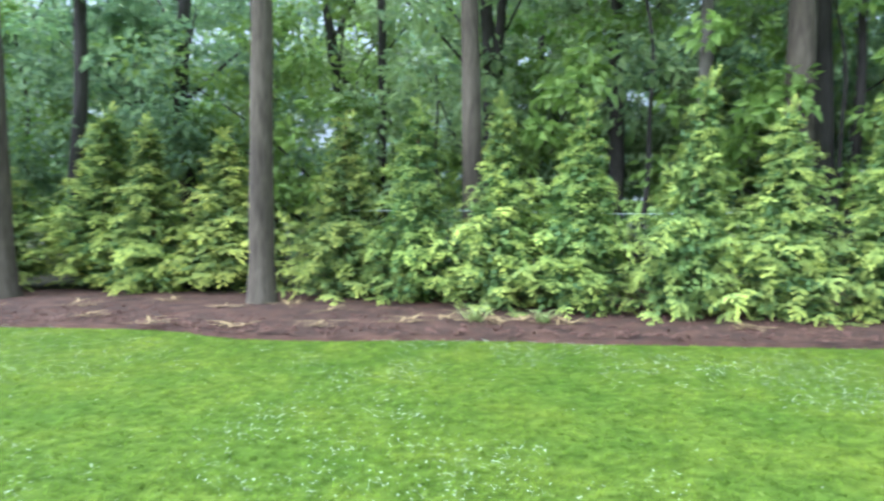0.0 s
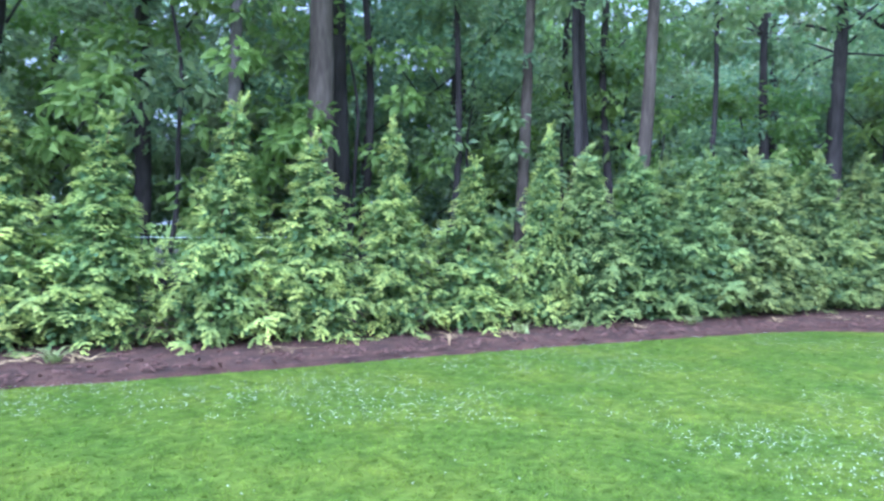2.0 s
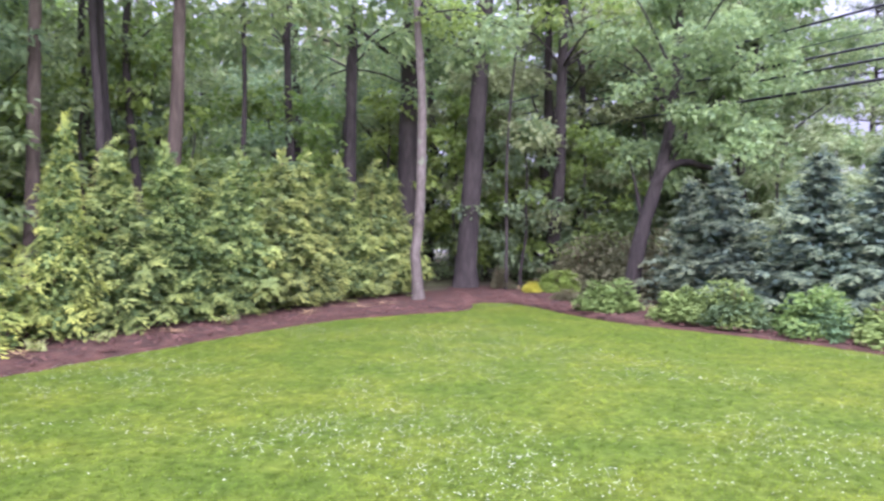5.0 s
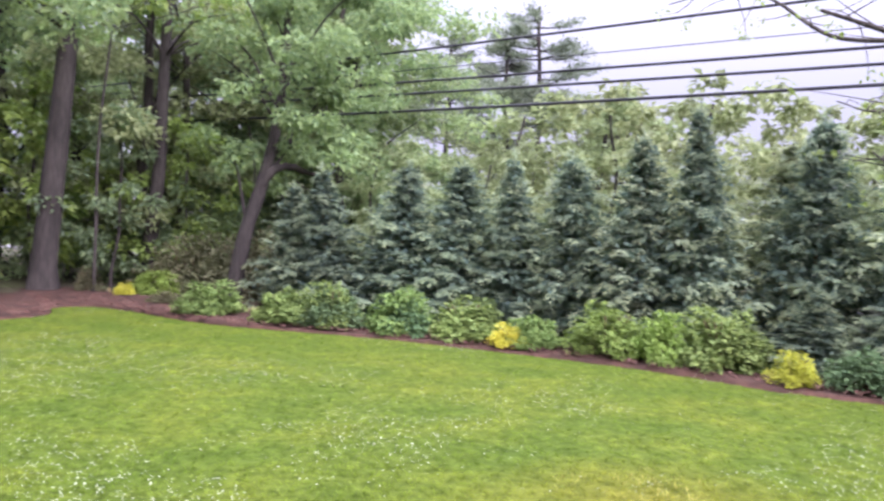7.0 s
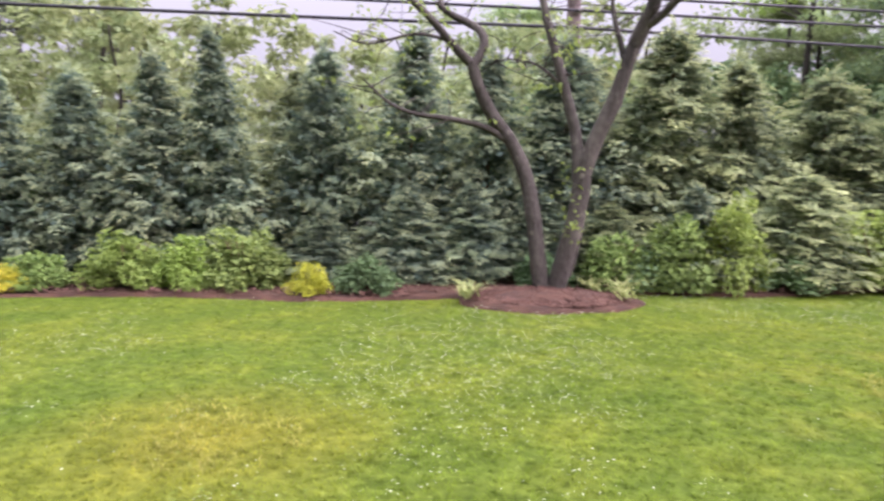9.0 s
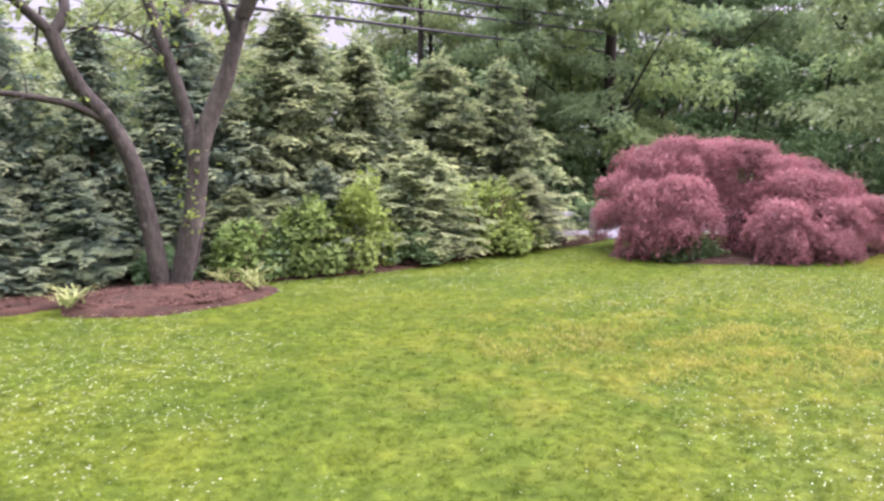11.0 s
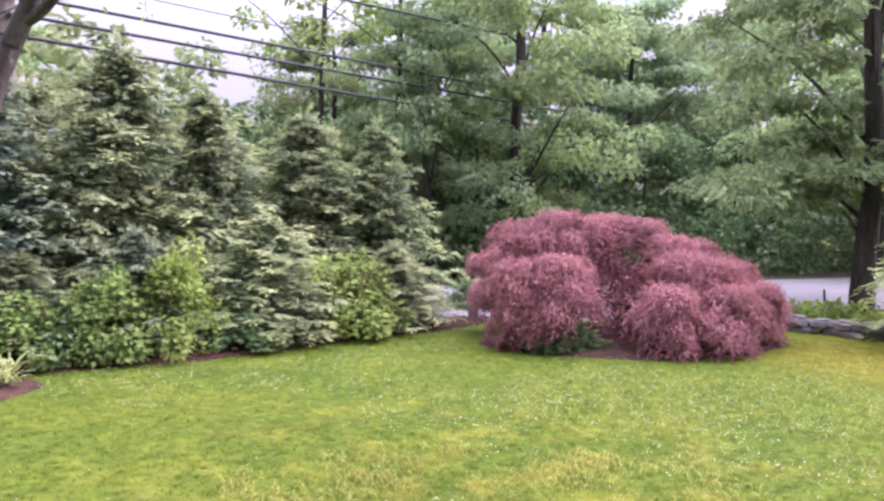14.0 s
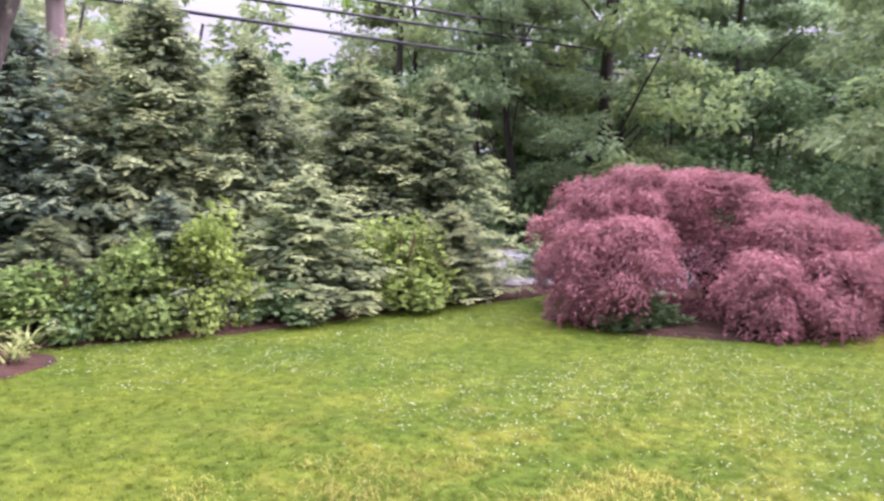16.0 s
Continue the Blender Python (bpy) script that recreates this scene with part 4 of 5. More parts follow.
def utility_pole():
    ob = thing("utility_pole", "weathered round wooden utility pole behind the hedge", "utility pole", pose(POLE[0], POLE[1], 0))
    z = np.linspace(-0.2, 8.2, 14)
    part("shaft", build("shaft", *tube(np.c_[np.zeros((14, 2)), z], np.linspace(0.15, 0.115, 14), 14, 0.012, 8), M_POLE, smooth=True), ob)
    for k, zz in enumerate((4.44, 4.76, 5.05, 5.4)):
        p = np.array([(0, 0, zz), (-0.12, 0.02, zz), (-0.17, 0.02, zz)])
        part("insulator", build("insulator", *tube(p + (-0.1, 0.06, 0), (0.035, 0.05, 0.03), 10), M_INSULATOR, smooth=True), ob)
    arm = bmesh.new()
    bmesh.ops.create_cube(arm, size=1.0, matrix=pose(0, 0, 6.1, 0, 0, 140) @ Matrix.Diagonal((1.8, 0.1, 0.12, 1)))
    bmesh.ops.bevel(arm, geom=arm.edges[:], offset=0.012, segments=1, affect="EDGES")
    me = bpy.data.meshes.new("crossarm")
    arm.to_mesh(me)
    me.materials.append(M_POLE)
    cross = part("crossarm", me, ob)
    for off in (-0.75, 0.0, 0.75):
        c, si = math.cos(radians(140)) * off, math.sin(radians(140)) * off
        part("pin_insulator", build("pin_insulator", *tube(np.array([(c, si, 6.15), (c, si, 6.22), (c, si, 6.3), (c, si, 6.33)]), (0.02, 0.05, 0.04, 0.02), 10), M_INSULATOR, smooth=True), cross)


utility_pole()


def line_wire(name, zs, radius):
    """An overhead line from far behind the trees to the pole and on along the road."""
    east, south = (30.5, 9.2), (-15.0, -61.0)
    za, zp, zb = zs
    pts = []
    for u in np.linspace(0, 1, 16):
        pts.append((east[0] + (POLE[0] - east[0]) * u, east[1] + (POLE[1] - east[1]) * u, za + (zp - za) * u - 0.1 * math.sin(math.pi * u)))
    for u in np.linspace(0, 1, 22)[1:]:
        pts.append((POLE[0] + (south[0] - POLE[0]) * u, POLE[1] + (south[1] - POLE[1]) * u, zp + (zb - zp) * u - 0.2 * math.sin(math.pi * u)))
    pts = np.array(pts)
    pts[:, 0] -= 0.17
    pts[:, 1] += 0.1
    tagged(new("overhead_cable", build("overhead_cable", *tube(pts, np.full(len(pts), radius), 6), M_WIRE, smooth=True)), "black overhead cable strung along the road", "cable", "overhead lines")


line_wire("overhead_cable", (5.45, 4.44, 6.6), 0.034)
line_wire("overhead_cable", (6.0, 4.76, 7.9), 0.03)
line_wire("overhead_cable", (6.3, 5.05, 8.5), 0.03)
line_wire("overhead_cable", (6.5, 5.42, 9.2), 0.01)
line_wire("overhead_cable", (6.8, 6.05, 12.0), 0.03)


# ---- multi-stemmed tree in its mulch ring ----
def mulch_ring():
    n, rows = 72, [(1.25, -0.03), (1.2, 0.03), (1.06, 0.06), (0.8, 0.1), (0.55, 0.14), (0.3, 0.16), (0.02, 0.17)]
    V, F = [], []
    for k, (r, z) in enumerate(rows):
        for i in range(n):
            a = 2 * math.pi * i / n
            q = r * (1 + 0.06 * math.sin(3 * a + 1) + 0.03 * math.sin(7 * a))
            s, d = q * math.cos(a), q * math.sin(a) * 0.72
            V.append((5.9 - 0.835 * s + 0.55 * d, -7.4 - 0.55 * s - 0.835 * d, z + (0.02 * noise.noise((q * 4 * math.cos(a), q * 4 * math.sin(a), 3)) if k > 1 else 0)))
    for k in range(len(rows) - 1):
        F += [(k * n + i, k * n + (i + 1) % n, (k + 1) * n + (i + 1) % n, (k + 1) * n + i) for i in range(n)]
    tagged(new("mulch_ring", build("mulch_ring", V, np.array(F), M_MULCH, smooth=True)), "round mound of red-brown bark mulch in the lawn", "mulch ring", kind="structure")


mulch_ring()


def garden_tree():
    ob = thing("multi_stemmed_tree", "bare spreading grey tree with forked stems in a mulch ring", "tree", pose(5.95, -7.65, 0.08))
    right, deep = np.array((-0.835, -0.55, 0)), np.array((0.55, -0.835, 0))

    def limb(name, pts, r0, r1, sides=10, sway=0.0):
        P = np.array([right * s + deep * d + np.array((0, 0, z - 0.08)) for s, z, d in pts])
        line = spline(P, 0.12)
        piece = part(name, build(name, *tube(line, np.linspace(r0, r1, len(line)), sides, 0.035, len(pts)), M_BARK_SMOOTH, smooth=True), ob)
        return line, piece

    ends = []
    limb("stem", [(-0.06, -0.1, 0.03), (-0.13, 0.15, 0.02), (-0.2, 0.6, 0), (-0.27, 1.12, 0.03), (-0.39, 1.64, 0.08), (-0.59, 2.08, 0.1), (-0.86, 2.45, 0.05), (-1.03, 2.81, 0.0), (-1.11, 3.1, 0.0)], 0.122, 0.08)
    ends.append(limb("branch", [(-1.1, 3.06, 0), (-1.4, 3.36, -0.1), (-1.7, 3.7, -0.2), (-2.2, 4.1, -0.4), (-3.0, 4.5, -0.7)], 0.062, 0.02, 8))
    ends.append(limb("branch", [(-1.1, 3.05, 0), (-0.97, 3.32, 0.1), (-1.03, 3.54, 0.2), (-1.25, 3.69, 0.3), (-1.52, 3.84, 0.35), (-1.63, 4.1, 0.4), (-1.5, 5.2, 0.5)], 0.07, 0.015, 8))
    ends.append(limb("branch", [(-0.57, 2.05, 0.1), (-0.93, 2.26, 0.0), (-1.38, 2.36, -0.1), (-1.77, 2.41, -0.15), (-2.04, 2.49, -0.2), (-2.23, 2.6, -0.2), (-2.5, 2.85, -0.3)], 0.052, 0.012, 8))
    ends.append(limb("branch", [(-2.1, 4.05, -0.4), (-2.9, 4.2, -0.6), (-3.6, 4.75, -0.8), (-4.3, 4.9, -0.9), (-4.8, 4.85, -1.0)], 0.032, 0.008, 7))
    ends.append(limb("branch", [(-1.39, 3.37, -0.1), (-1.9, 3.5, 0.1), (-2.6, 3.4, 0.2), (-3.1, 3.6, 0.3)], 0.028, 0.008, 7))
    limb("stem", [(0.0, -0.1, 0.02), (0.05, 0.08, 0.02), (0.15, 0.53, 0.0), (0.27, 0.98, 0.0), (0.34, 1.43, 0.0), (0.4, 1.79, 0.0), (0.57, 2.23, 0.0), (0.73, 2.59, 0.0), (0.86, 3.01, 0.0), (0.98, 3.36, 0.0)], 0.14, 0.092)
    ends.append(limb("branch", [(0.96, 3.3, -0.02), (1.14, 3.7, -0.15), (1.2, 3.98, -0.25), (1.35, 4.8, -0.4), (1.45, 6.0, -0.5)], 0.098, 0.02, 8))
    ends.append(limb("branch", [(1.08, 3.5, -0.1), (1.28, 3.63, -0.25), (1.48, 3.83, -0.45), (1.9, 4.1, -0.7), (2.3, 4.4, -0.9)], 0.06, 0.012, 8))
    ends.append(limb("branch", [(0.33, 1.45, 0.0), (0.3, 1.79, 0.02), (0.26, 2.16, 0.1), (0.17, 2.52, 0.13), (0.05, 2.95, 0.15), (-0.07, 3.38, 0.2), (-0.17, 3.73, 0.25), (-0.3, 4.4, 0.3), (-0.4, 5.6, 0.3)], 0.09, 0.02, 8))
    ends.append(limb("branch", [(0.86, 3.0, 0.0), (0.78, 3.36, 0.05), (0.69, 3.71, 0.1), (0.6, 4.6, 0.1)], 0.045, 0.012, 8))
    ends.append(limb("branch", [(0.07, 2.8, 0.15), (-0.1, 2.95, 0.1), (-0.28, 3.08, 0.05), (-0.65, 3.14, 0.0), (-0.95, 3.05, 0.0)], 0.022, 0.006, 6))
    limb("stub", [(0.2, 0.3, 0.06), (0.29, 0.6, 0.05), (0.35, 0.9, 0.04), (0.4, 1.22, 0.02)], 0.05, 0.035)
    limb("root_flare", [(-0.36, -0.1, -0.05), (-0.15, 0.06, 0.0), (0.05, 0.1, 0.02), (0.3, -0.1, 0.0)], 0.1, 0.11)
    g = np.random.default_rng(17)
    O = []
    for k, (e, piece) in enumerate(ends):
        for j in range(15):
            p = e[int(len(e) * g.uniform(0.35, 0.98)) - 1]
            d = unit(g.normal(0, 1, 3) * (1, 1, 0.6) + (0, 0, 0.25))
            ln = g.uniform(0.35, 1.25)
            pts = spline([p, p + d * ln * 0.5 + g.normal(0, 0.05, 3), p + d * ln + g.normal(0, 0.09, 3)], 0.15)
            part("twig", build("twig", *tube(pts, np.linspace(0.009, 0.0025, len(pts)), 5), M_BARK_SMOOTH, smooth=True), piece)
            O.append(pts[-1] + g.normal(0, 0.05, (7, 3)))
    O.append(np.array((0.35, 0, 0)) * 0 + right * 0.25 + deep * -0.15 + np.c_[g.normal(0, 0.12, (60, 2)), g.uniform(0.7, 1.7, 60)])
    O = np.vstack(O)
    V, F, tip = scatter(*LEAF, O, g.normal(0, 1, O.shape) - (0, 0, 0.4), g.normal(0, 0.5, O.shape) + (0, 0, 1), g.uniform(0.05, 0.1, len(O)))
    part("leaves", build("leaves", V, F, L_LIGHT, tip), ob, "sparse small fresh green leaves")


garden_tree()


# ---- shrubs ----
def shrub_mesh(seed, mat, size, count, template, flat=1.0):
    """A leafy mound one metre wide and one high, of small clumps."""
    g = np.random.default_rng(seed)
    n = 46
    d = unit(g.normal(size=(n, 3)))
    d[:, 2] = np.abs(d[:, 2]) * 0.95
    c = d * g.uniform(0.55, 0.86, n)[:, None] * np.array((0.5, 0.5, 1.0)) * (1 + 0.12 * g.normal(size=(n, 1)))
    c[:, 2] = np.clip(c[:, 2], 0.15, 0.92)
    idx = np.repeat(np.arange(n), count // n)
    m = len(idx)
    o = unit(g.normal(size=(m, 3)))
    O = c[idx] + o * (0.145 * g.uniform(0.4, 1.0, m) ** 0.5)[:, None] * (1, 1, 1.5)
    O[:, 2] = np.maximum(O[:, 2], 0.03)
    axis = unit(O - np.array((0, 0, 0.25)))
    X = axis * (1, 1, 0.5) + g.normal(0, 0.45, (m, 3)) - (0, 0, 0.2)
    N = axis * 0.8 + (0, 0, 0.7) + g.normal(0, 0.35, (m, 3))
    V, F, tip = scatter(*template, O, X, N, size * g.uniform(0.6, 1.25, m))
    return build("leaves", V, F, mat, tip)


def twigs_mesh(seed):
    g = np.random.default_rng(seed)
    pieces = []
    for k in range(9):
        a, r = g.uniform(0, 6.28), g.uniform(0.12, 0.36)
        pts = spline([(0.04 * math.cos(a), 0.04 * math.sin(a), -0.05), (r * 0.5 * math.cos(a), r * 0.5 * math.sin(a), 0.35), (r * math.cos(a), r * math.sin(a), 0.78)], 0.2)
        pieces.append((pts, a))
    return [build("stem", *tube(p, np.linspace(0.014, 0.006, len(p)), 5), M_TWIG, smooth=True) for p, a in pieces]


SHRUB_KINDS = {}
for key, mat, size, count, temp in (("green", L_SHRUB, 0.06, 4400, LOBED), ("lime", L_SHRUB_LIME, 0.06, 3800, LOBED), ("gold", L_GOLD, 0.07, 2600, LEAF), ("rust", L_RUST, 0.085, 1900, LEAF), ("bright", L_SHRUB_FRESH, 0.045, 5200, LOBED), ("dark", L_DEEP, 0.095, 2300, LEAF)):
    SHRUB_KINDS[key] = [shrub_mesh(hash_seed, mat, size, count, temp) for hash_seed in (len(key) * 7 + 1, len(key) * 7 + 2)]
TWIGS = twigs_mesh(4)
SHRUB_LABEL = {"green": "rounded green broad-leaved shrub at the mulch edge", "lime": "lime green shrub with fresh leaves", "gold": "small golden yellow rounded shrub in mulch", "rust": "brownish green twiggy shrub",
               "bright": "bright green leafy shrub before the dark hedge", "dark": "low dark green shrub at the hedge foot"}
# the dark shrub at (1.95, -15.6) is added, covering road that should lie in shade
SHRUBS = [("green", 15.25, 1.65, 1.35, 0.8), ("green", 14.05, 0.45, 1.15, 0.75), ("green", 13.95, -0.45, 1.05, 0.95), ("green", 12.75, -1.3, 1.2, 0.95), ("green", 12.2, -2.35, 1.35, 0.8), ("gold", 11.25, -2.74, 0.8, 0.47),
          ("bright", 10.55, -4.0, 1.35, 0.88), ("lime", 10.1, -4.85, 0.75, 0.85), ("green", 9.6, -5.55, 1.35, 0.98), ("gold", 8.88, -5.9, 0.76, 0.55), ("dark", 8.65, -6.75, 0.9, 0.6), ("dark", 7.2, -8.6, 0.9, 0.6),
          ("green", 6.3, -9.35, 1.1, 0.8), ("green", 5.65, -10.1, 1.2, 1.1), ("bright", 4.95, -10.45, 1.3, 1.35), ("bright", 3.25, -12.15, 1.65, 1.15), ("dark", 5.9, -9.7, 1.1, 0.6), ("dark", 4.6, -11.0, 1.0, 0.5),
          ("gold", 18.5, 4.5, 0.62, 0.46), ("lime", 18.9, 3.75, 0.9, 0.72), ("lime", 19.3, 4.15, 0.8, 0.7), ("rust", 19.3, 5.5, 0.65, 0.75), ("rust", 16.7, 3.3, 0.8, 0.36), ("rust", 19.9, 2.9, 1.9, 1.85), ("rust", 18.9, 1.9, 2.0, 2.0), ("dark", 1.95, -15.6, 1.35, 0.6), ("rust", 18.3, 1.1, 1.9, 2.1), ("rust", 19.6, 3.4, 1.8, 1.7), ("dark", 14.7, -0.8, 1.1, 0.8), ("green", 11.4, -3.3, 0.9, 0.6), ("dark", 13.4, -1.9, 1.0, 0.7)]
SHRUBS = [r if r[1] > 6.4 or r[0] == "gold" else (r[0], r[1] - 0.2, r[2] + 0.15, r[3], r[4]) for r in SHRUBS]
for k, (key, x, y, w, h) in enumerate(SHRUBS):
    near = np.linalg.norm(EDGE - (x, y), axis=1)
    inset = 0.42 * w + (-0.04 if key == "gold" else 0.15 if x > 6.4 else -0.1)
    if key in ("green", "bright", "lime", "gold", "dark") and 2.0 < x < 15.5 and near.min() > inset:
        x, y = np.array((x, y)) + (EDGE[near.argmin()] - (x, y)) * (1 - inset / near.min())
    if x > 6.4:
        h = h * 0.84
    if key == "gold":
        w, h = w * 0.8, h * 0.9
    ob = thing("shrub", SHRUB_LABEL[key], "shrub", None, "border shrubs")
    ob.matrix_world = Matrix.LocRotScale((x, y, 0.06), Euler((0, 0, k * 1.9)), (w, w, h))
    part("leaves", SHRUB_KINDS[key][k % 2], ob)
    for me in TWIGS[:5]:
        part("stem", me, ob)


hedge(giant_variants[:2], [(8.2, -7.15, 1.35, 0.7), (7.55, -7.95, 1.5, 0.75), (6.95, -8.75, 1.3, 0.7), (9.0, -6.2, 1.1, 0.55), (5.0, -10.0, 1.5, 0.7)], "low feathery dark green arborvitae at the hedge foot", "dark green hedge")
hedge(warm_variants, [(3.95, -11.1, 1.7, 0.85), (2.6, -13.1, 1.3, 0.8), (6.0, -9.15, 1.2, 0.6)], "low feathery bronze-green arborvitae at the hedge foot", "dark green hedge")


# ---- weeping purple maple ----
def weeping_maple():
    ob = thing("japanese_maple", "weeping purple-red laceleaf maple, a low wide dome", "maple tree", pose(-0.85, -12.75, 0))
    along, deep = np.array((-0.963, -0.27, 0)), np.array((0.27, -0.963, 0))
    g = np.random.default_rng(23)
    # cushions of foliage: place along, place deep, height of the top, radius
    mounds = [(-0.82, 0.0, 1.66, 0.46), (-0.52, 0.1, 1.8, 0.52), (-0.1, 0.15, 1.77, 0.55), (0.18, 0.1, 1.7, 0.45), (0.54, 0.0, 1.42, 0.5), (0.8, -0.08, 1.12, 0.46), (0.98, -0.15, 0.74, 0.4),
              (-0.92, -0.45, 1.15, 0.42), (-0.9, -0.58, 0.74, 0.42), (-0.62, -0.62, 1.22, 0.43), (-0.56, -0.82, 0.88, 0.36), (0.32, -0.55, 1.26, 0.48), (0.08, -0.88, 0.87, 0.42), (0.48, -0.8, 0.84, 0.46),
              (0.05, -1.05, 0.46, 0.36), (0.76, -0.58, 0.66, 0.44), (-0.6, 0.6, 1.2, 0.55), (-0.1, 0.7, 1.25, 0.6), (0.4, 0.65, 1.0, 0.55), (0.8, 0.45, 0.6, 0.45), (-0.9, 0.4, 0.8, 0.5), (-0.3, 0.0, 1.68, 0.36), (0.62, -0.32, 1.16, 0.4),
              (0.26, -0.3, 1.44, 0.36), (0.92, -0.38, 0.84, 0.36), (0.28, -1.0, 0.55, 0.36), (-0.84, -0.65, 0.8, 0.32), (-0.98, -0.1, 1.3, 0.34), (-0.06, -0.92, 0.62, 0.3), (0.5, -0.95, 0.42, 0.34), (0.96, -0.3, 0.45, 0.36), (-0.98, -0.55, 0.5, 0.34)]
    O, X, N, W = [], [], [], []
    for k in range(78):
        s, q, top, rad = mounds[k % 32]
        a, u = g.uniform(0, 6.28), math.sqrt(g.uniform(0.05, 1.0))
        if abs(s + u * rad * math.cos(a) / 1.82 + 0.24) < 0.2 and q + u * rad * math.sin(a) / 1.4 < 0.05:
            continue
        mounds.append((s + u * rad * math.cos(a) / 1.82, q + u * rad * math.sin(a) / 1.4, max(0.24, top - rad * (0.4 * u * u + 0.35 * u ** 5) + g.uniform(0.0, 0.06)), g.uniform(0.16, 0.28)))
    for k, (s, q, top, rad) in enumerate(mounds):
        n = int(16500 * rad * rad)
        a, u = g.uniform(0, 6.28, n), np.sqrt(g.uniform(0, 1, n))
        lobes = 1 + 0.13 * np.sin(3 * a + k * 1.7) + 0.1 * np.sin(5 * a + k * 2.9) + 0.07 * np.sin(9 * a + k)
        crease = 0.05 * np.sin(7 * a + 9 * u + k) + 0.04 * np.sin(13 * a - 11 * u + 2 * k)
        R = rad * lobes
        z = top - rad * (0.42 * u ** 2 + 0.5 * u ** 5) + 1.6 * crease * u + g.normal(0, 0.03, n) - 0.12 * g.uniform(0, 1, n) ** 3
        p = along * (s * 1.82 + np.cos(a) * u * R)[:, None] + deep * (q * 1.4 + np.sin(a) * u * R)[:, None]
        p[:, 2] = np.maximum(z, 0.04)
        d = np.cos(a)[:, None] * along + np.sin(a)[:, None] * deep
        O.append(p)
        X.append(d * (0.9 - 0.4 * u)[:, None] + np.array((0, 0, -0.12)) - np.array((0, 0, 0.38)) * u[:, None] + g.normal(0, 0.4, (n, 3)))
        N.append(d * (0.2 + 0.7 * u)[:, None] + np.array((0, 0, 0.8)) + g.normal(0, 0.35, (n, 3)))
        # painted light: cushion tops get the pale colour, rims fall to the dark one
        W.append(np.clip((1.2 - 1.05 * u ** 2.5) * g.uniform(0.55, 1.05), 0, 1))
    n = 15000
    a, u, v = g.uniform(0, 6.28, n), np.sqrt(g.uniform(0, 1, n)), g.uniform(0, 1, n)
    p = along * (1.5 * u * np.cos(a))[:, None] + deep * (1.05 * u * np.sin(a))[:, None]
    p[:, 2] = 0.1 + v * 1.25 * (1 - 0.6 * u ** 2) * np.interp(u * np.cos(a), (-1, 0, 1), (1.0, 0.95, 0.5))
    O.append(p)
    X.append(g.normal(0, 1, (n, 3)) - (0, 0, 0.5))
    N.append(g.normal(0, 1, (n, 3)))
    # inner leaves keep the darkest colour, shade put into the leaf tone
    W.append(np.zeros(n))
    O, X, N, W = np.vstack(O), np.vstack(X), np.vstack(N), np.concatenate(W)
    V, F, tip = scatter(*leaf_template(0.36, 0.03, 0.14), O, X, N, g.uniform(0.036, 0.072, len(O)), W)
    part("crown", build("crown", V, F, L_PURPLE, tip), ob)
    for k in range(13):
        b = 2.4 * k
        rx, ry, hz = 1.2 * math.cos(b), 0.85 * math.sin(b), g.uniform(0.55, 0.8)
        pts = [(0, 0, -0.05), (rx * 0.12, ry * 0.12, 0.45), (rx * 0.35, ry * 0.35, hz), (rx * 0.75, ry * 0.75, hz * 0.95), (rx, ry, hz * 0.55)]
        line = spline([along * p[0] + deep * p[1] + np.array((0, 0, p[2])) for p in pts], 0.15)
        part("branch", build("branch", *tube(line, np.linspace(0.06, 0.01, len(line)), 8, 0.05, k), M_BARK_DARK, smooth=True), ob)


weeping_maple()


def round_patch(name, label, cx, cy, rx, ry, turn, z, mat):
    n = 64
    V = [(cx, cy, z)]
    for f, zz in ((0.6, z), (0.93, z * 0.7), (1.0, -0.02)):
        for i in range(n):
            a = 2 * math.pi * i / n
            w = 1 + 0.05 * math.sin(4 * a + 2) + 0.03 * math.sin(9 * a)
            x, y = rx * f * w * math.cos(a), ry * f * w * math.sin(a)
            V.append((cx + x * math.cos(turn) - y * math.sin(turn), cy + x * math.sin(turn) + y * math.cos(turn), zz))
    me = bpy.data.meshes.new(name)
    F = [(0, 1 + i, 1 + (i + 1) % n) for i in range(n)] + [(1 + k * n + i, 1 + (k + 1) * n + i, 1 + (k + 1) * n + (i + 1) % n, 1 + k * n + (i + 1) % n) for k in range(2) for i in range(n)]
    me.from_pydata(V, [], F)
    me.materials.append(mat)
    return tagged(new(name, me), label, "mulch ring", kind="structure")


round_patch("mulch_under_maple", "dark red mulch under the weeping maple", -0.95, -12.5, 2.1, 1.35, math.atan2(0.27, 0.963), 0.06, M_MULCH)


def flowering_shrub():
    ob = thing("flowering_shrub", "low green shrub with white blossom under the maple", "shrub", None)
    ob.matrix_world = Matrix.LocRotScale((0.0, -11.5, 0.03), Euler((0, 0, 0.3)), (1.1, 0.7, 0.42))
    part("leaves", SHRUB_KINDS["dark"][0], ob)
    g = np.random.default_rng(9)
    n = 70
    O = np.c_[g.normal(-0.05, 0.14, n), g.normal(0.25, 0.12, n), g.uniform(0.86, 1.02, n)]
    V, F, tip = scatter(*LOBED, O, g.normal(0, 1, (n, 3)), g.normal(0, 0.4, (n, 3)) + (0, 0.4, 1), g.uniform(0.05, 0.09, n))
    part("blossom", build("blossom", V, F, M_PETAL), ob, "small white petals")


flowering_shrub()

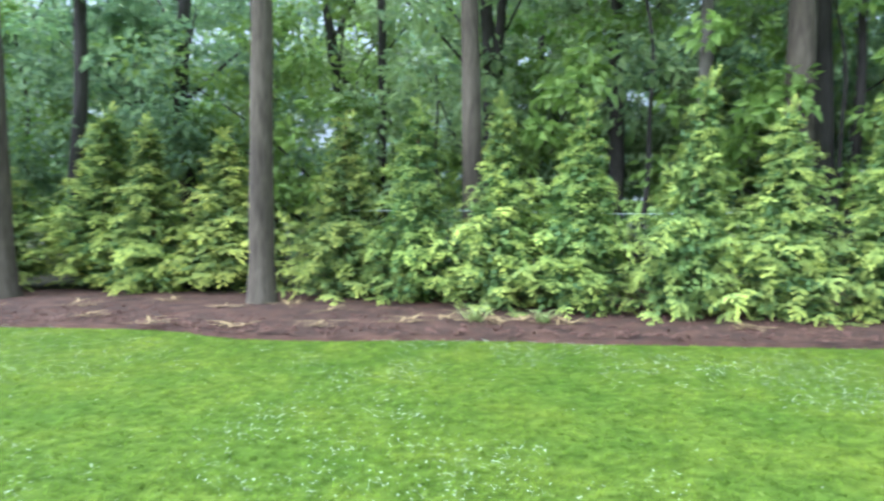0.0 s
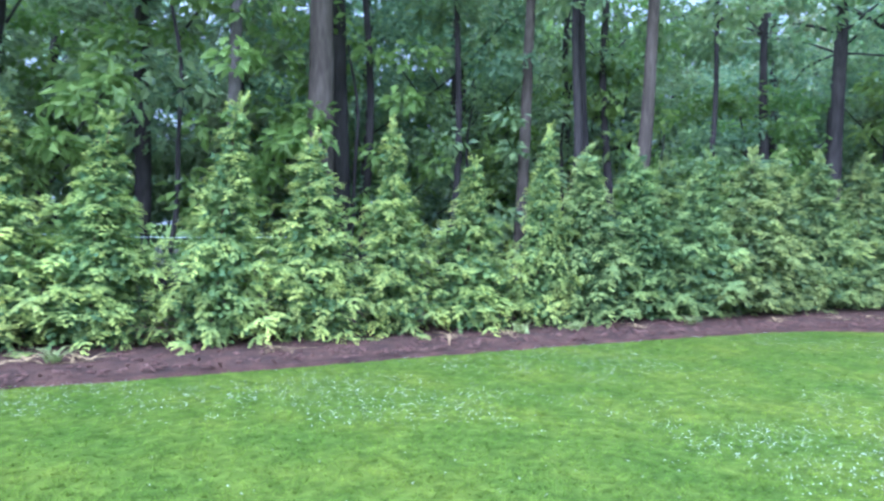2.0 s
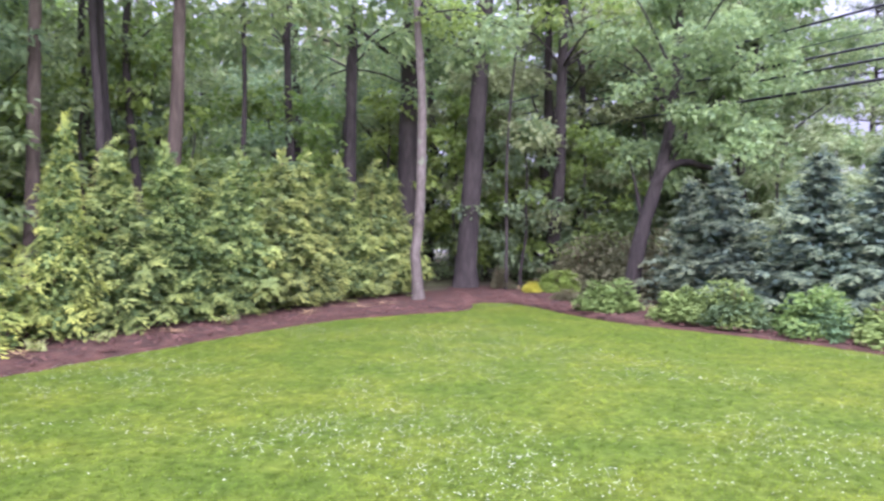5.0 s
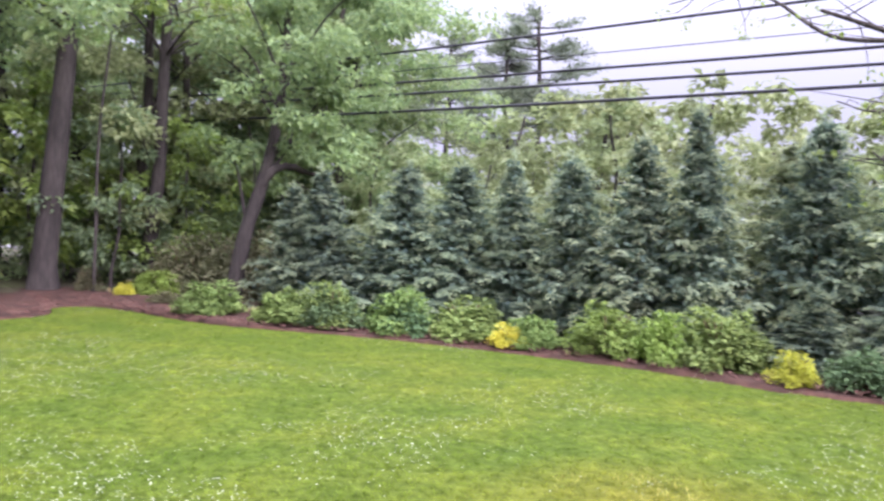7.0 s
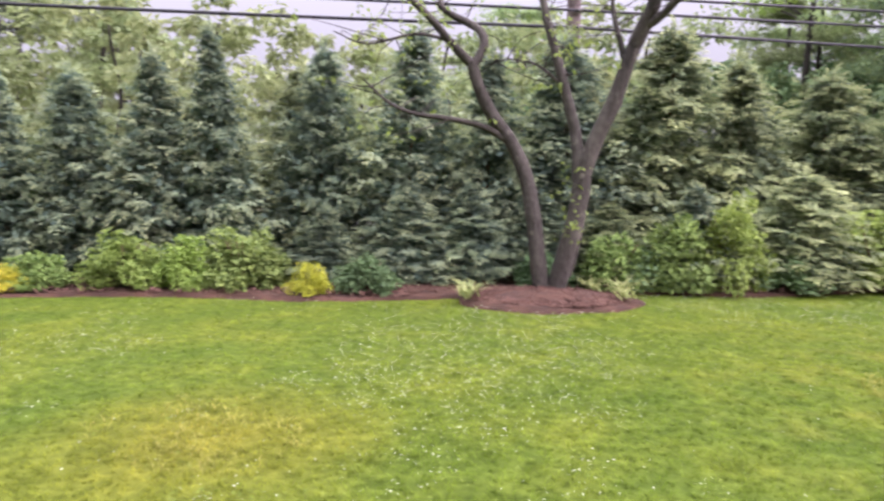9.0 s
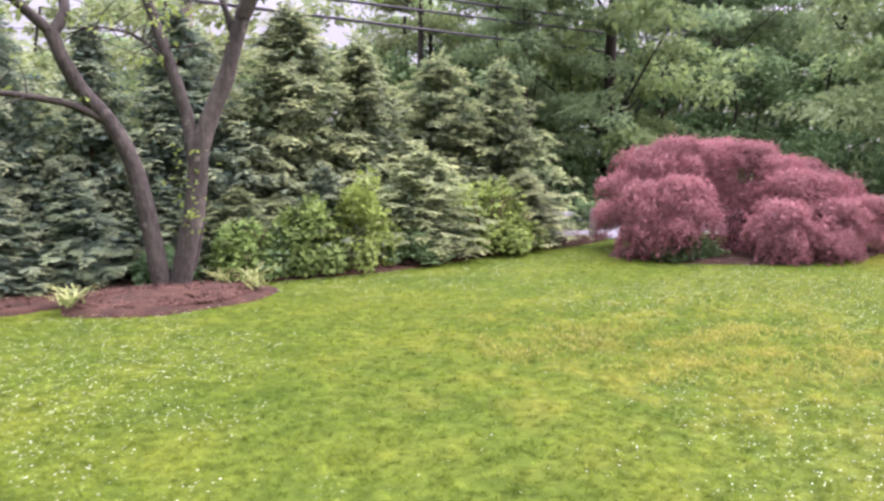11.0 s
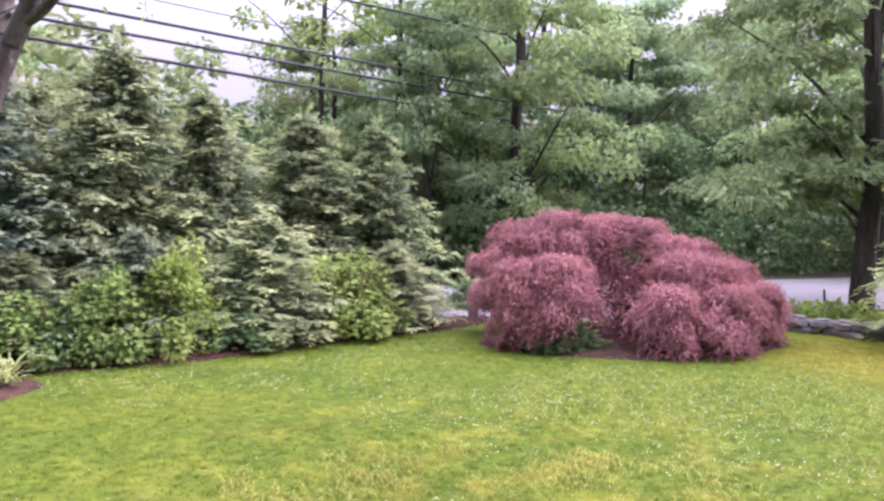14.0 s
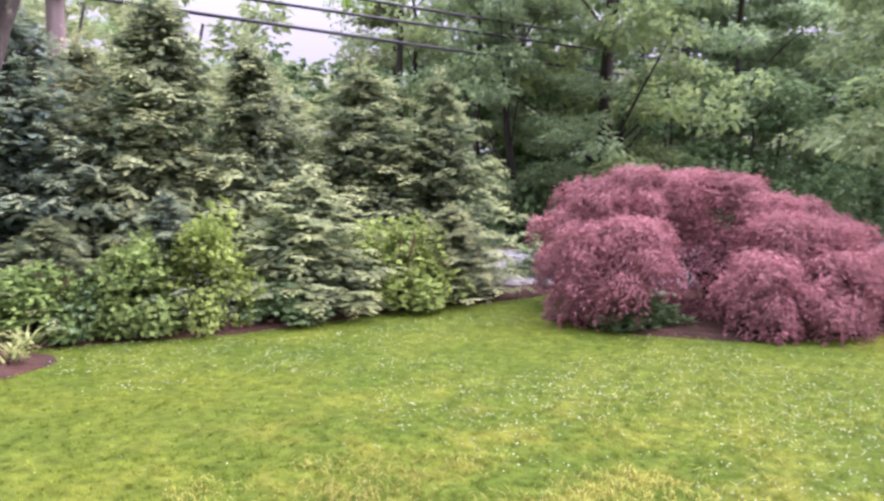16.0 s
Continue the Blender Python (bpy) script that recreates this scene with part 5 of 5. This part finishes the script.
# ---- verge by the road: conifer, stone edging, golden ground cover, post ----
ob = thing("arborvitae", "large pale green conifer beside the stone edging", "arborvitae", None)
ob.matrix_world = Matrix.LocRotScale((-5.4, -12.8, 0), Euler((0, 0, 2)), (1.12, 1.12, 1.0))
part("trunk", giant_variants[0][1], ob)
part("foliage", arborvitae_mesh(29, 4.0, 1.2, 170, 11, 0.31, L_PALE_BRIGHT, 0.8), ob)


def stone_mesh(seed):
    bm = bmesh.new()
    bmesh.ops.create_cube(bm, size=1.0)
    bmesh.ops.bevel(bm, geom=bm.edges[:], offset=0.2, segments=2, affect="EDGES")
    g = np.random.default_rng(seed)
    for v in bm.verts:
        v.co += Vector(g.normal(0, 0.055, 3))
    me = bpy.data.meshes.new("stone")
    bm.to_mesh(me)
    me.materials.append(M_STONE)
    return me


STONES = [stone_mesh(s) for s in range(4)]
edging = thing("stone_edging", "low dry-laid grey stone edging at the lawn end", "stone wall", pose(0, 0, 0))
p0, p1 = np.array((-3.35, -14.55)), np.array((-7.2, -11.6))
count = 13
for course in range(2):
    for k in range(count):
        u = (k + 0.5 * course + 0.3) / count
        p = p0 + (p1 - p0) * u
        st = part("stone", STONES[(k * 3 + course) % 4], edging)
        st.matrix_world = Matrix.LocRotScale((p[0] + 0.05 * math.sin(k * 9 + course), p[1] + 0.05 * math.sin(k * 6.1 + course), 0.05 + 0.12 * course), Euler((0.06 * math.sin(k * 7), 0.06 * math.sin(k * 3 + course), math.atan2(p1[1] - p0[1], p1[0] - p0[0]) + 0.12 * math.sin(k * 5 + course))), (0.4 + 0.09 * math.sin(k * 2.3 + course), 0.3 + 0.06 * math.sin(k * 3), 0.145 + 0.04 * math.sin(k * 4.1 + course)))


def ground_cover():
    g = np.random.default_rng(51)
    n = 5200
    O = np.c_[g.uniform(-9.5, -3.4, n), g.uniform(-16.6, -12.6, n), g.uniform(0.02, 0.26, n)]
    side = (O[:, 0] + 3.35) * (-2.95) - (O[:, 1] + 14.55) * (-3.85)
    O = O[(side / 4.85 < -0.2)]
    n = len(O)
    V, F, tip = scatter(*LEAF, O, g.normal(0, 1, (n, 3)) + (0, 0, 0.5), g.normal(0, 0.5, (n, 3)) + (0, 0, 1), g.uniform(0.1, 0.2, n))
    tagged(new("ground_cover", build("ground_cover", V, F, L_LIGHT, tip)), "olive green ground cover on the road verge", "ground cover", kind="stuff")


ground_cover()

post = thing("garden_post", "short weathered grey post at the hedge end", "post", pose(1.5, -14.0, 0))
bm = bmesh.new()
bmesh.ops.create_cube(bm, size=1.0, matrix=Matrix.Translation((0, 0, 0.25)) @ Matrix.Diagonal((0.16, 0.16, 0.52, 1)))
bmesh.ops.bevel(bm, geom=bm.edges[:], offset=0.015, segments=2, affect="EDGES")
me = bpy.data.meshes.new("shaft")
bm.to_mesh(me)
me.materials.append(M_WOOD)
part("shaft", me, post)
bm = bmesh.new()
bmesh.ops.create_uvsphere(bm, u_segments=12, v_segments=8, radius=0.06, matrix=Matrix.Translation((0, 0, 0.55)))
me = bpy.data.meshes.new("finial")
bm.to_mesh(me)
me.materials.append(M_WOOD)
part("finial", me, post)


# ---- small things: cord, straw, strap leaves, chips, grass, clover ----
pts = spline([(-1.6, 11.4, 1.42), (0.4, 11.12, 1.42), (3.0, 10.75, 1.38), (5.6, 11.45, 1.4)], 0.4)
tagged(new("cord", build("cord", *tube(pts, np.full(len(pts), 0.0035), 6), M_CORD, smooth=True)), "thin white cord strung through the hedge", "cord")


def tuft(name, label, x, y, z, count, length, mat, flat, seed, category):
    """A clump of long narrow arching leaves."""
    g = np.random.default_rng(seed)
    V, F, tip = [], [], []
    for k in range(count):
        a, ln = g.uniform(0, 6.28), length * g.uniform(0.6, 1.2)
        d = np.array((math.cos(a), math.sin(a), 0))
        w = np.array((-d[1], d[0], 0)) * 0.014
        b = np.array((*g.normal(0, 0.05, 2), 0))
        base = len(V)
        for u in (0, 0.35, 0.7, 1.0):
            c = b + d * ln * u * (0.45 + 0.55 * flat) + np.array((0, 0, ln * (1 - flat) * (u - 0.62 * u * u) * 1.6 + 0.012 * (1 + k % 5)))
            V += [c - w * (1 - 0.85 * u), c + w * (1 - 0.85 * u)]
            tip += [u, u]
        F += [(base + 2 * i, base + 2 * i + 1, base + 2 * i + 3, base + 2 * i + 2) for i in range(3)]
    ob = new(name, build(name, V, np.array(F), mat, tip))
    ob.matrix_world = pose(x, y, z)
    return tagged(ob, label, category, "%ss in the beds" % name)


for k, (x, y) in enumerate([(-5.2, 10.4), (-4.1, 10.9), (-3.0, 10.2), (-2.2, 10.4), (0.05, 9.2), (0.7, 8.95), (1.05, 9.1), (-1.5, 9.8), (1.5, 8.85), (3.6, 8.5), (6.0, 8.35), (6.9, 8.2), (-6.3, 10.0), (9.3, 7.9), (12.2, 7.3), (13.6, 6.9), (14.4, 6.7)] + [(-4.6 + 0.52 * i, 9.55 + 0.5 * math.sin(i * 2.7) - 0.09 * i) for i in range(0, 12, 2)]):
    tuft("straw_tuft", "clump of dry straw-coloured leaves on the mulch", x, y, 0.07, 11, 0.36, M_STRAW, 0.9, 600 + k, "dry leaves")
for k, (x, y, s) in enumerate([(6.45, -6.5, 0.5), (6.6, -6.75, 0.36), (5.2, -8.2, 0.5), (4.95, -7.9, 0.38), (5.6, -8.15, 0.35), (13.1, -0.2, 0.4), (12.0, -1.7, 0.35), (14.6, 1.3, 0.35), (7.2, 8.3, 0.3), (8.1, 8.1, 0.3), (10.4, 7.7, 0.3), (0.4, 9.0, 0.4), (1.25, 8.9, 0.35)]):
    tuft("strap_leaf_clump", "clump of arching yellow-green strap leaves in mulch", x, y, 0.08, 28, s, L_STRAP, 0.5, 640 + k, "daylily")
for k, (x, y) in enumerate([(5.75, 8.05), (19.4, 5.05)]):
    st = thing("stake", "thin pale wooden stake in the mulch", "stake", pose(x, y, 0.04))
    part("shaft", build("shaft", *tube(np.array([(0, 0, -0.05), (0.005, 0, 0.07), (0.005, 0.005, 0.15)]), (0.014, 0.014, 0.012), 8), M_STRAW, smooth=True), st)


marker = thing("marker_post", "thin dark marker post on the grass verge by the road", "post", pose(-4.95, -17.6, 0.0))
part("shaft", build("shaft", *tube(np.array([(0, 0, -0.05), (0, 0, 0.2), (0.01, 0, 0.42)]), (0.022, 0.022, 0.02), 8), M_BARK_DARK, smooth=True), marker)


def chips():
    g = np.random.default_rng(61)
    n = 6000
    i = g.integers(0, len(EDGE), n)
    P = EDGE[i] + OUT[i] * (0.06 + 2.1 * g.uniform(0, 1, n) ** 1.5)[:, None] + g.normal(0, 0.05, (n, 2))
    m = 2600
    a, r = g.uniform(0, 6.28, m), np.sqrt(g.uniform(0, 1, m)) * 1.05
    s, d = r * np.cos(a), r * np.sin(a) * 0.72
    Q = np.c_[5.9 - 0.835 * s + 0.55 * d, -7.4 - 0.55 * s - 0.835 * d]
    O = np.vstack([np.c_[P, 0.062 + 0.04 * g.uniform(0, 1, n)], np.c_[Q, 0.06 + 0.11 * (1 - r) + 0.02 * g.uniform(0, 1, m)]])
    TV = np.array([(-0.5, -0.2, 0), (0.5, -0.15, 0), (0.45, 0.2, 0), (-0.45, 0.15, 0), (-0.45, -0.12, 0.18), (0.4, -0.1, 0.2), (0.38, 0.12, 0.17), (-0.4, 0.1, 0.2)])
    TF = np.array([(4, 5, 6, 7), (0, 1, 5, 4), (1, 2, 6, 5), (2, 3, 7, 6), (3, 0, 4, 7)])
    k = len(O)
    V, F, tip = scatter(TV, TF, np.zeros(8), O, g.normal(0, 1, (k, 3)) * (1, 1, 0.25), g.normal(0, 0.3, (k, 3)) + (0, 0, 1), g.uniform(0.035, 0.09, k))
    tagged(new("bark_chips", build("bark_chips", V, F, M_CHIP)), "loose red-brown bark chips on the beds", "bark chips", kind="stuff")


chips()


def lawn_points(n, seed, near):
    g = np.random.default_rng(seed)
    P = np.c_[g.uniform(-8, 17, n), g.uniform(-15.5, 9.5, n)]
    d = np.min(np.stack([np.linalg.norm(P - c, axis=1) for c in ((0.0, 0.0), (0.4, 0.4), (-0.2, -1.7), (-0.6, -3.0))]), axis=0)
    keep = inside_lawn(P, 0.03) & (d > 0.6) & (g.uniform(0, 1, n) < np.clip((near / np.maximum(d, 0.1)) ** 1.6, 0, 1))
    q = (P - (-0.95, -12.5)) @ np.array([[0.963, 0.27], [0.27, -0.963]]).T / (2.0, 1.3)
    keep &= np.linalg.norm(q, axis=1) > 1
    keep &= P[:, 1] > -15.2 + 0.3 * P[:, 0]
    return P[keep], g


def grass():
    P, g = lawn_points(360000, 71, 4.3)
    n = len(P)
    a = g.uniform(0, 6.28, (n, 3))
    h = g.uniform(0.012, 0.034, (n, 3))
    V = np.zeros((n, 3, 3, 3))
    for b in range(3):
        dx, dy = np.cos(a[:, b]), np.sin(a[:, b])
        base = np.c_[P[:, 0] + dx * 0.012, P[:, 1] + dy * 0.012, np.zeros(n)]
        w = np.c_[-dy, dx, np.zeros(n)] * 0.004
        V[:, b, 0], V[:, b, 1] = base + w, base - w
        V[:, b, 2] = base + np.c_[dx * h[:, b] * 1.3, dy * h[:, b] * 1.3, h[:, b]]
    F = np.arange(n * 9).reshape(-1, 3)
    tagged(new("grass", build("grass", V.reshape(-1, 3), F, M_BLADE)), "short green grass blades of the lawn", "grass", kind="stuff")


def rough_grass():
    g = np.random.default_rng(75)
    P = []
    for cx, cy, rx, ry, n in ((0.1, -6.2, 1.8, 1.0, 5500), (-2.6, -8.4, 3.0, 1.6, 2500), (4.6, -1.8, 0.8, 0.6, 900)):
        r, a = np.sqrt(g.uniform(0, 1, n)), g.uniform(0, 6.28, n)
        P.append(np.c_[cx + rx * r * np.cos(a), cy + ry * r * np.sin(a)])
    P = np.vstack(P)
    n = len(P)
    thick = np.array([noise.noise((x * 1.6, y * 1.6, 8.0)) for x, y in P])
    P = P[(thick > g.uniform(-0.35, 0.4, n)) & inside_lawn(P, 0.1)]
    n = len(P)
    a, ln = g.uniform(0, 6.28, n), g.uniform(0.025, 0.06, n)
    d = np.c_[np.cos(a), np.sin(a), np.zeros(n)]
    w = np.c_[-d[:, 1], d[:, 0], np.zeros(n)] * 0.003
    O = np.c_[P, np.zeros(n)]
    mid = O + d * (0.35 * ln)[:, None] + np.array((0, 0, 0.7)) * ln[:, None]
    end = O + d * (1.2 * ln)[:, None] + np.array((0, 0, 0.9)) * ln[:, None]
    V = np.stack([O - w, O + w, mid + w, mid - w, end + w * 0.2, end - w * 0.2], 1).reshape(-1, 3)
    k = (np.arange(n) * 6)[:, None]
    F = np.vstack([k + (0, 1, 2, 3), k + (3, 2, 4, 5)])
    tagged(new("rough_grass", build("rough_grass", V, F, L_ROUGH, np.tile((0, 0, 0.5, 0.5, 1, 1), n))), "longer yellow-green grass in the dry part of the lawn", "grass", kind="stuff")


def clover_leaves():
    """Trefoil clover leaves in patches among the grass near the path."""
    P, g = lawn_points(420000, 78, 3.6)
    patch = np.array([noise.noise((x * 0.5 + 4, y * 0.5, 1.7)) + 0.6 * noise.noise((x * 1.9, y * 1.9, 5.0)) for x, y in P])
    P = P[g.uniform(0, 1, len(P)) < np.clip((patch + 0.15) * 0.8, 0.03, 0.5)]
    n = len(P)
    TV = np.array([(0, 0, 0)] + [(f * math.cos(a + o), f * math.sin(a + o), 0.12 * f) for a in (0, 2.094, 4.189) for f, o in ((0.95, -0.5), (1.0, 0.5))])
    TF = np.array([(0, 1, 2), (0, 3, 4), (0, 5, 6)])
    V, F, tip = scatter(TV, TF, np.array([0, 0.5, 0.6, 0.5, 0.6, 0.5, 0.6]), np.c_[P, g.uniform(0.018, 0.042, n)], g.normal(0, 1, (n, 3)) * (1, 1, 0.2), g.normal(0, 0.3, (n, 3)) + (0, 0, 1), g.uniform(0.009, 0.018, n))
    tagged(new("clover_leaves", build("clover_leaves", V, F, L_CLOVER, tip)), "patches of three-lobed clover leaves in the lawn", "clover", kind="stuff")


grass()
rough_grass()
clover_leaves()


def clover():
    P, g = lawn_points(300000, 72, 6.4)
    patch = np.array([noise.noise((x * 0.5 + 4, y * 0.5, 1.7)) + 0.6 * noise.noise((x * 1.9, y * 1.9, 5.0)) for x, y in P])
    patch += 0.22 * np.exp(-((P[:, 0] + 0.5) / 4.0) ** 2 - ((P[:, 1] + 8.3) / 2.2) ** 2)
    P = P[g.uniform(0, 1, len(P)) < np.clip((patch + 0.1) * 1.2, 0.02, 0.5)]
    n = len(P)
    t = np.array([(1, 0, 0), (0, 1, 0), (-1, 0, 0), (0, -1, 0), (0, 0, 0.9)])
    TF = np.array([(0, 1, 4), (1, 2, 4), (2, 3, 4), (3, 0, 4)])
    V, F, tip = scatter(t, TF, np.zeros(5), np.c_[P, g.uniform(0.02, 0.04, n)], g.normal(0, 1, (n, 3)) * (1, 1, 0.1), np.tile((0, 0, 1.0), (n, 1)), 0.0034 + 0.004 * g.uniform(0, 1, n) ** 2)
    tagged(new("clover_flowers", build("clover_flowers", V, F, M_PETAL)), "white clover flower heads scattered in the lawn", "clover", kind="stuff")


clover()
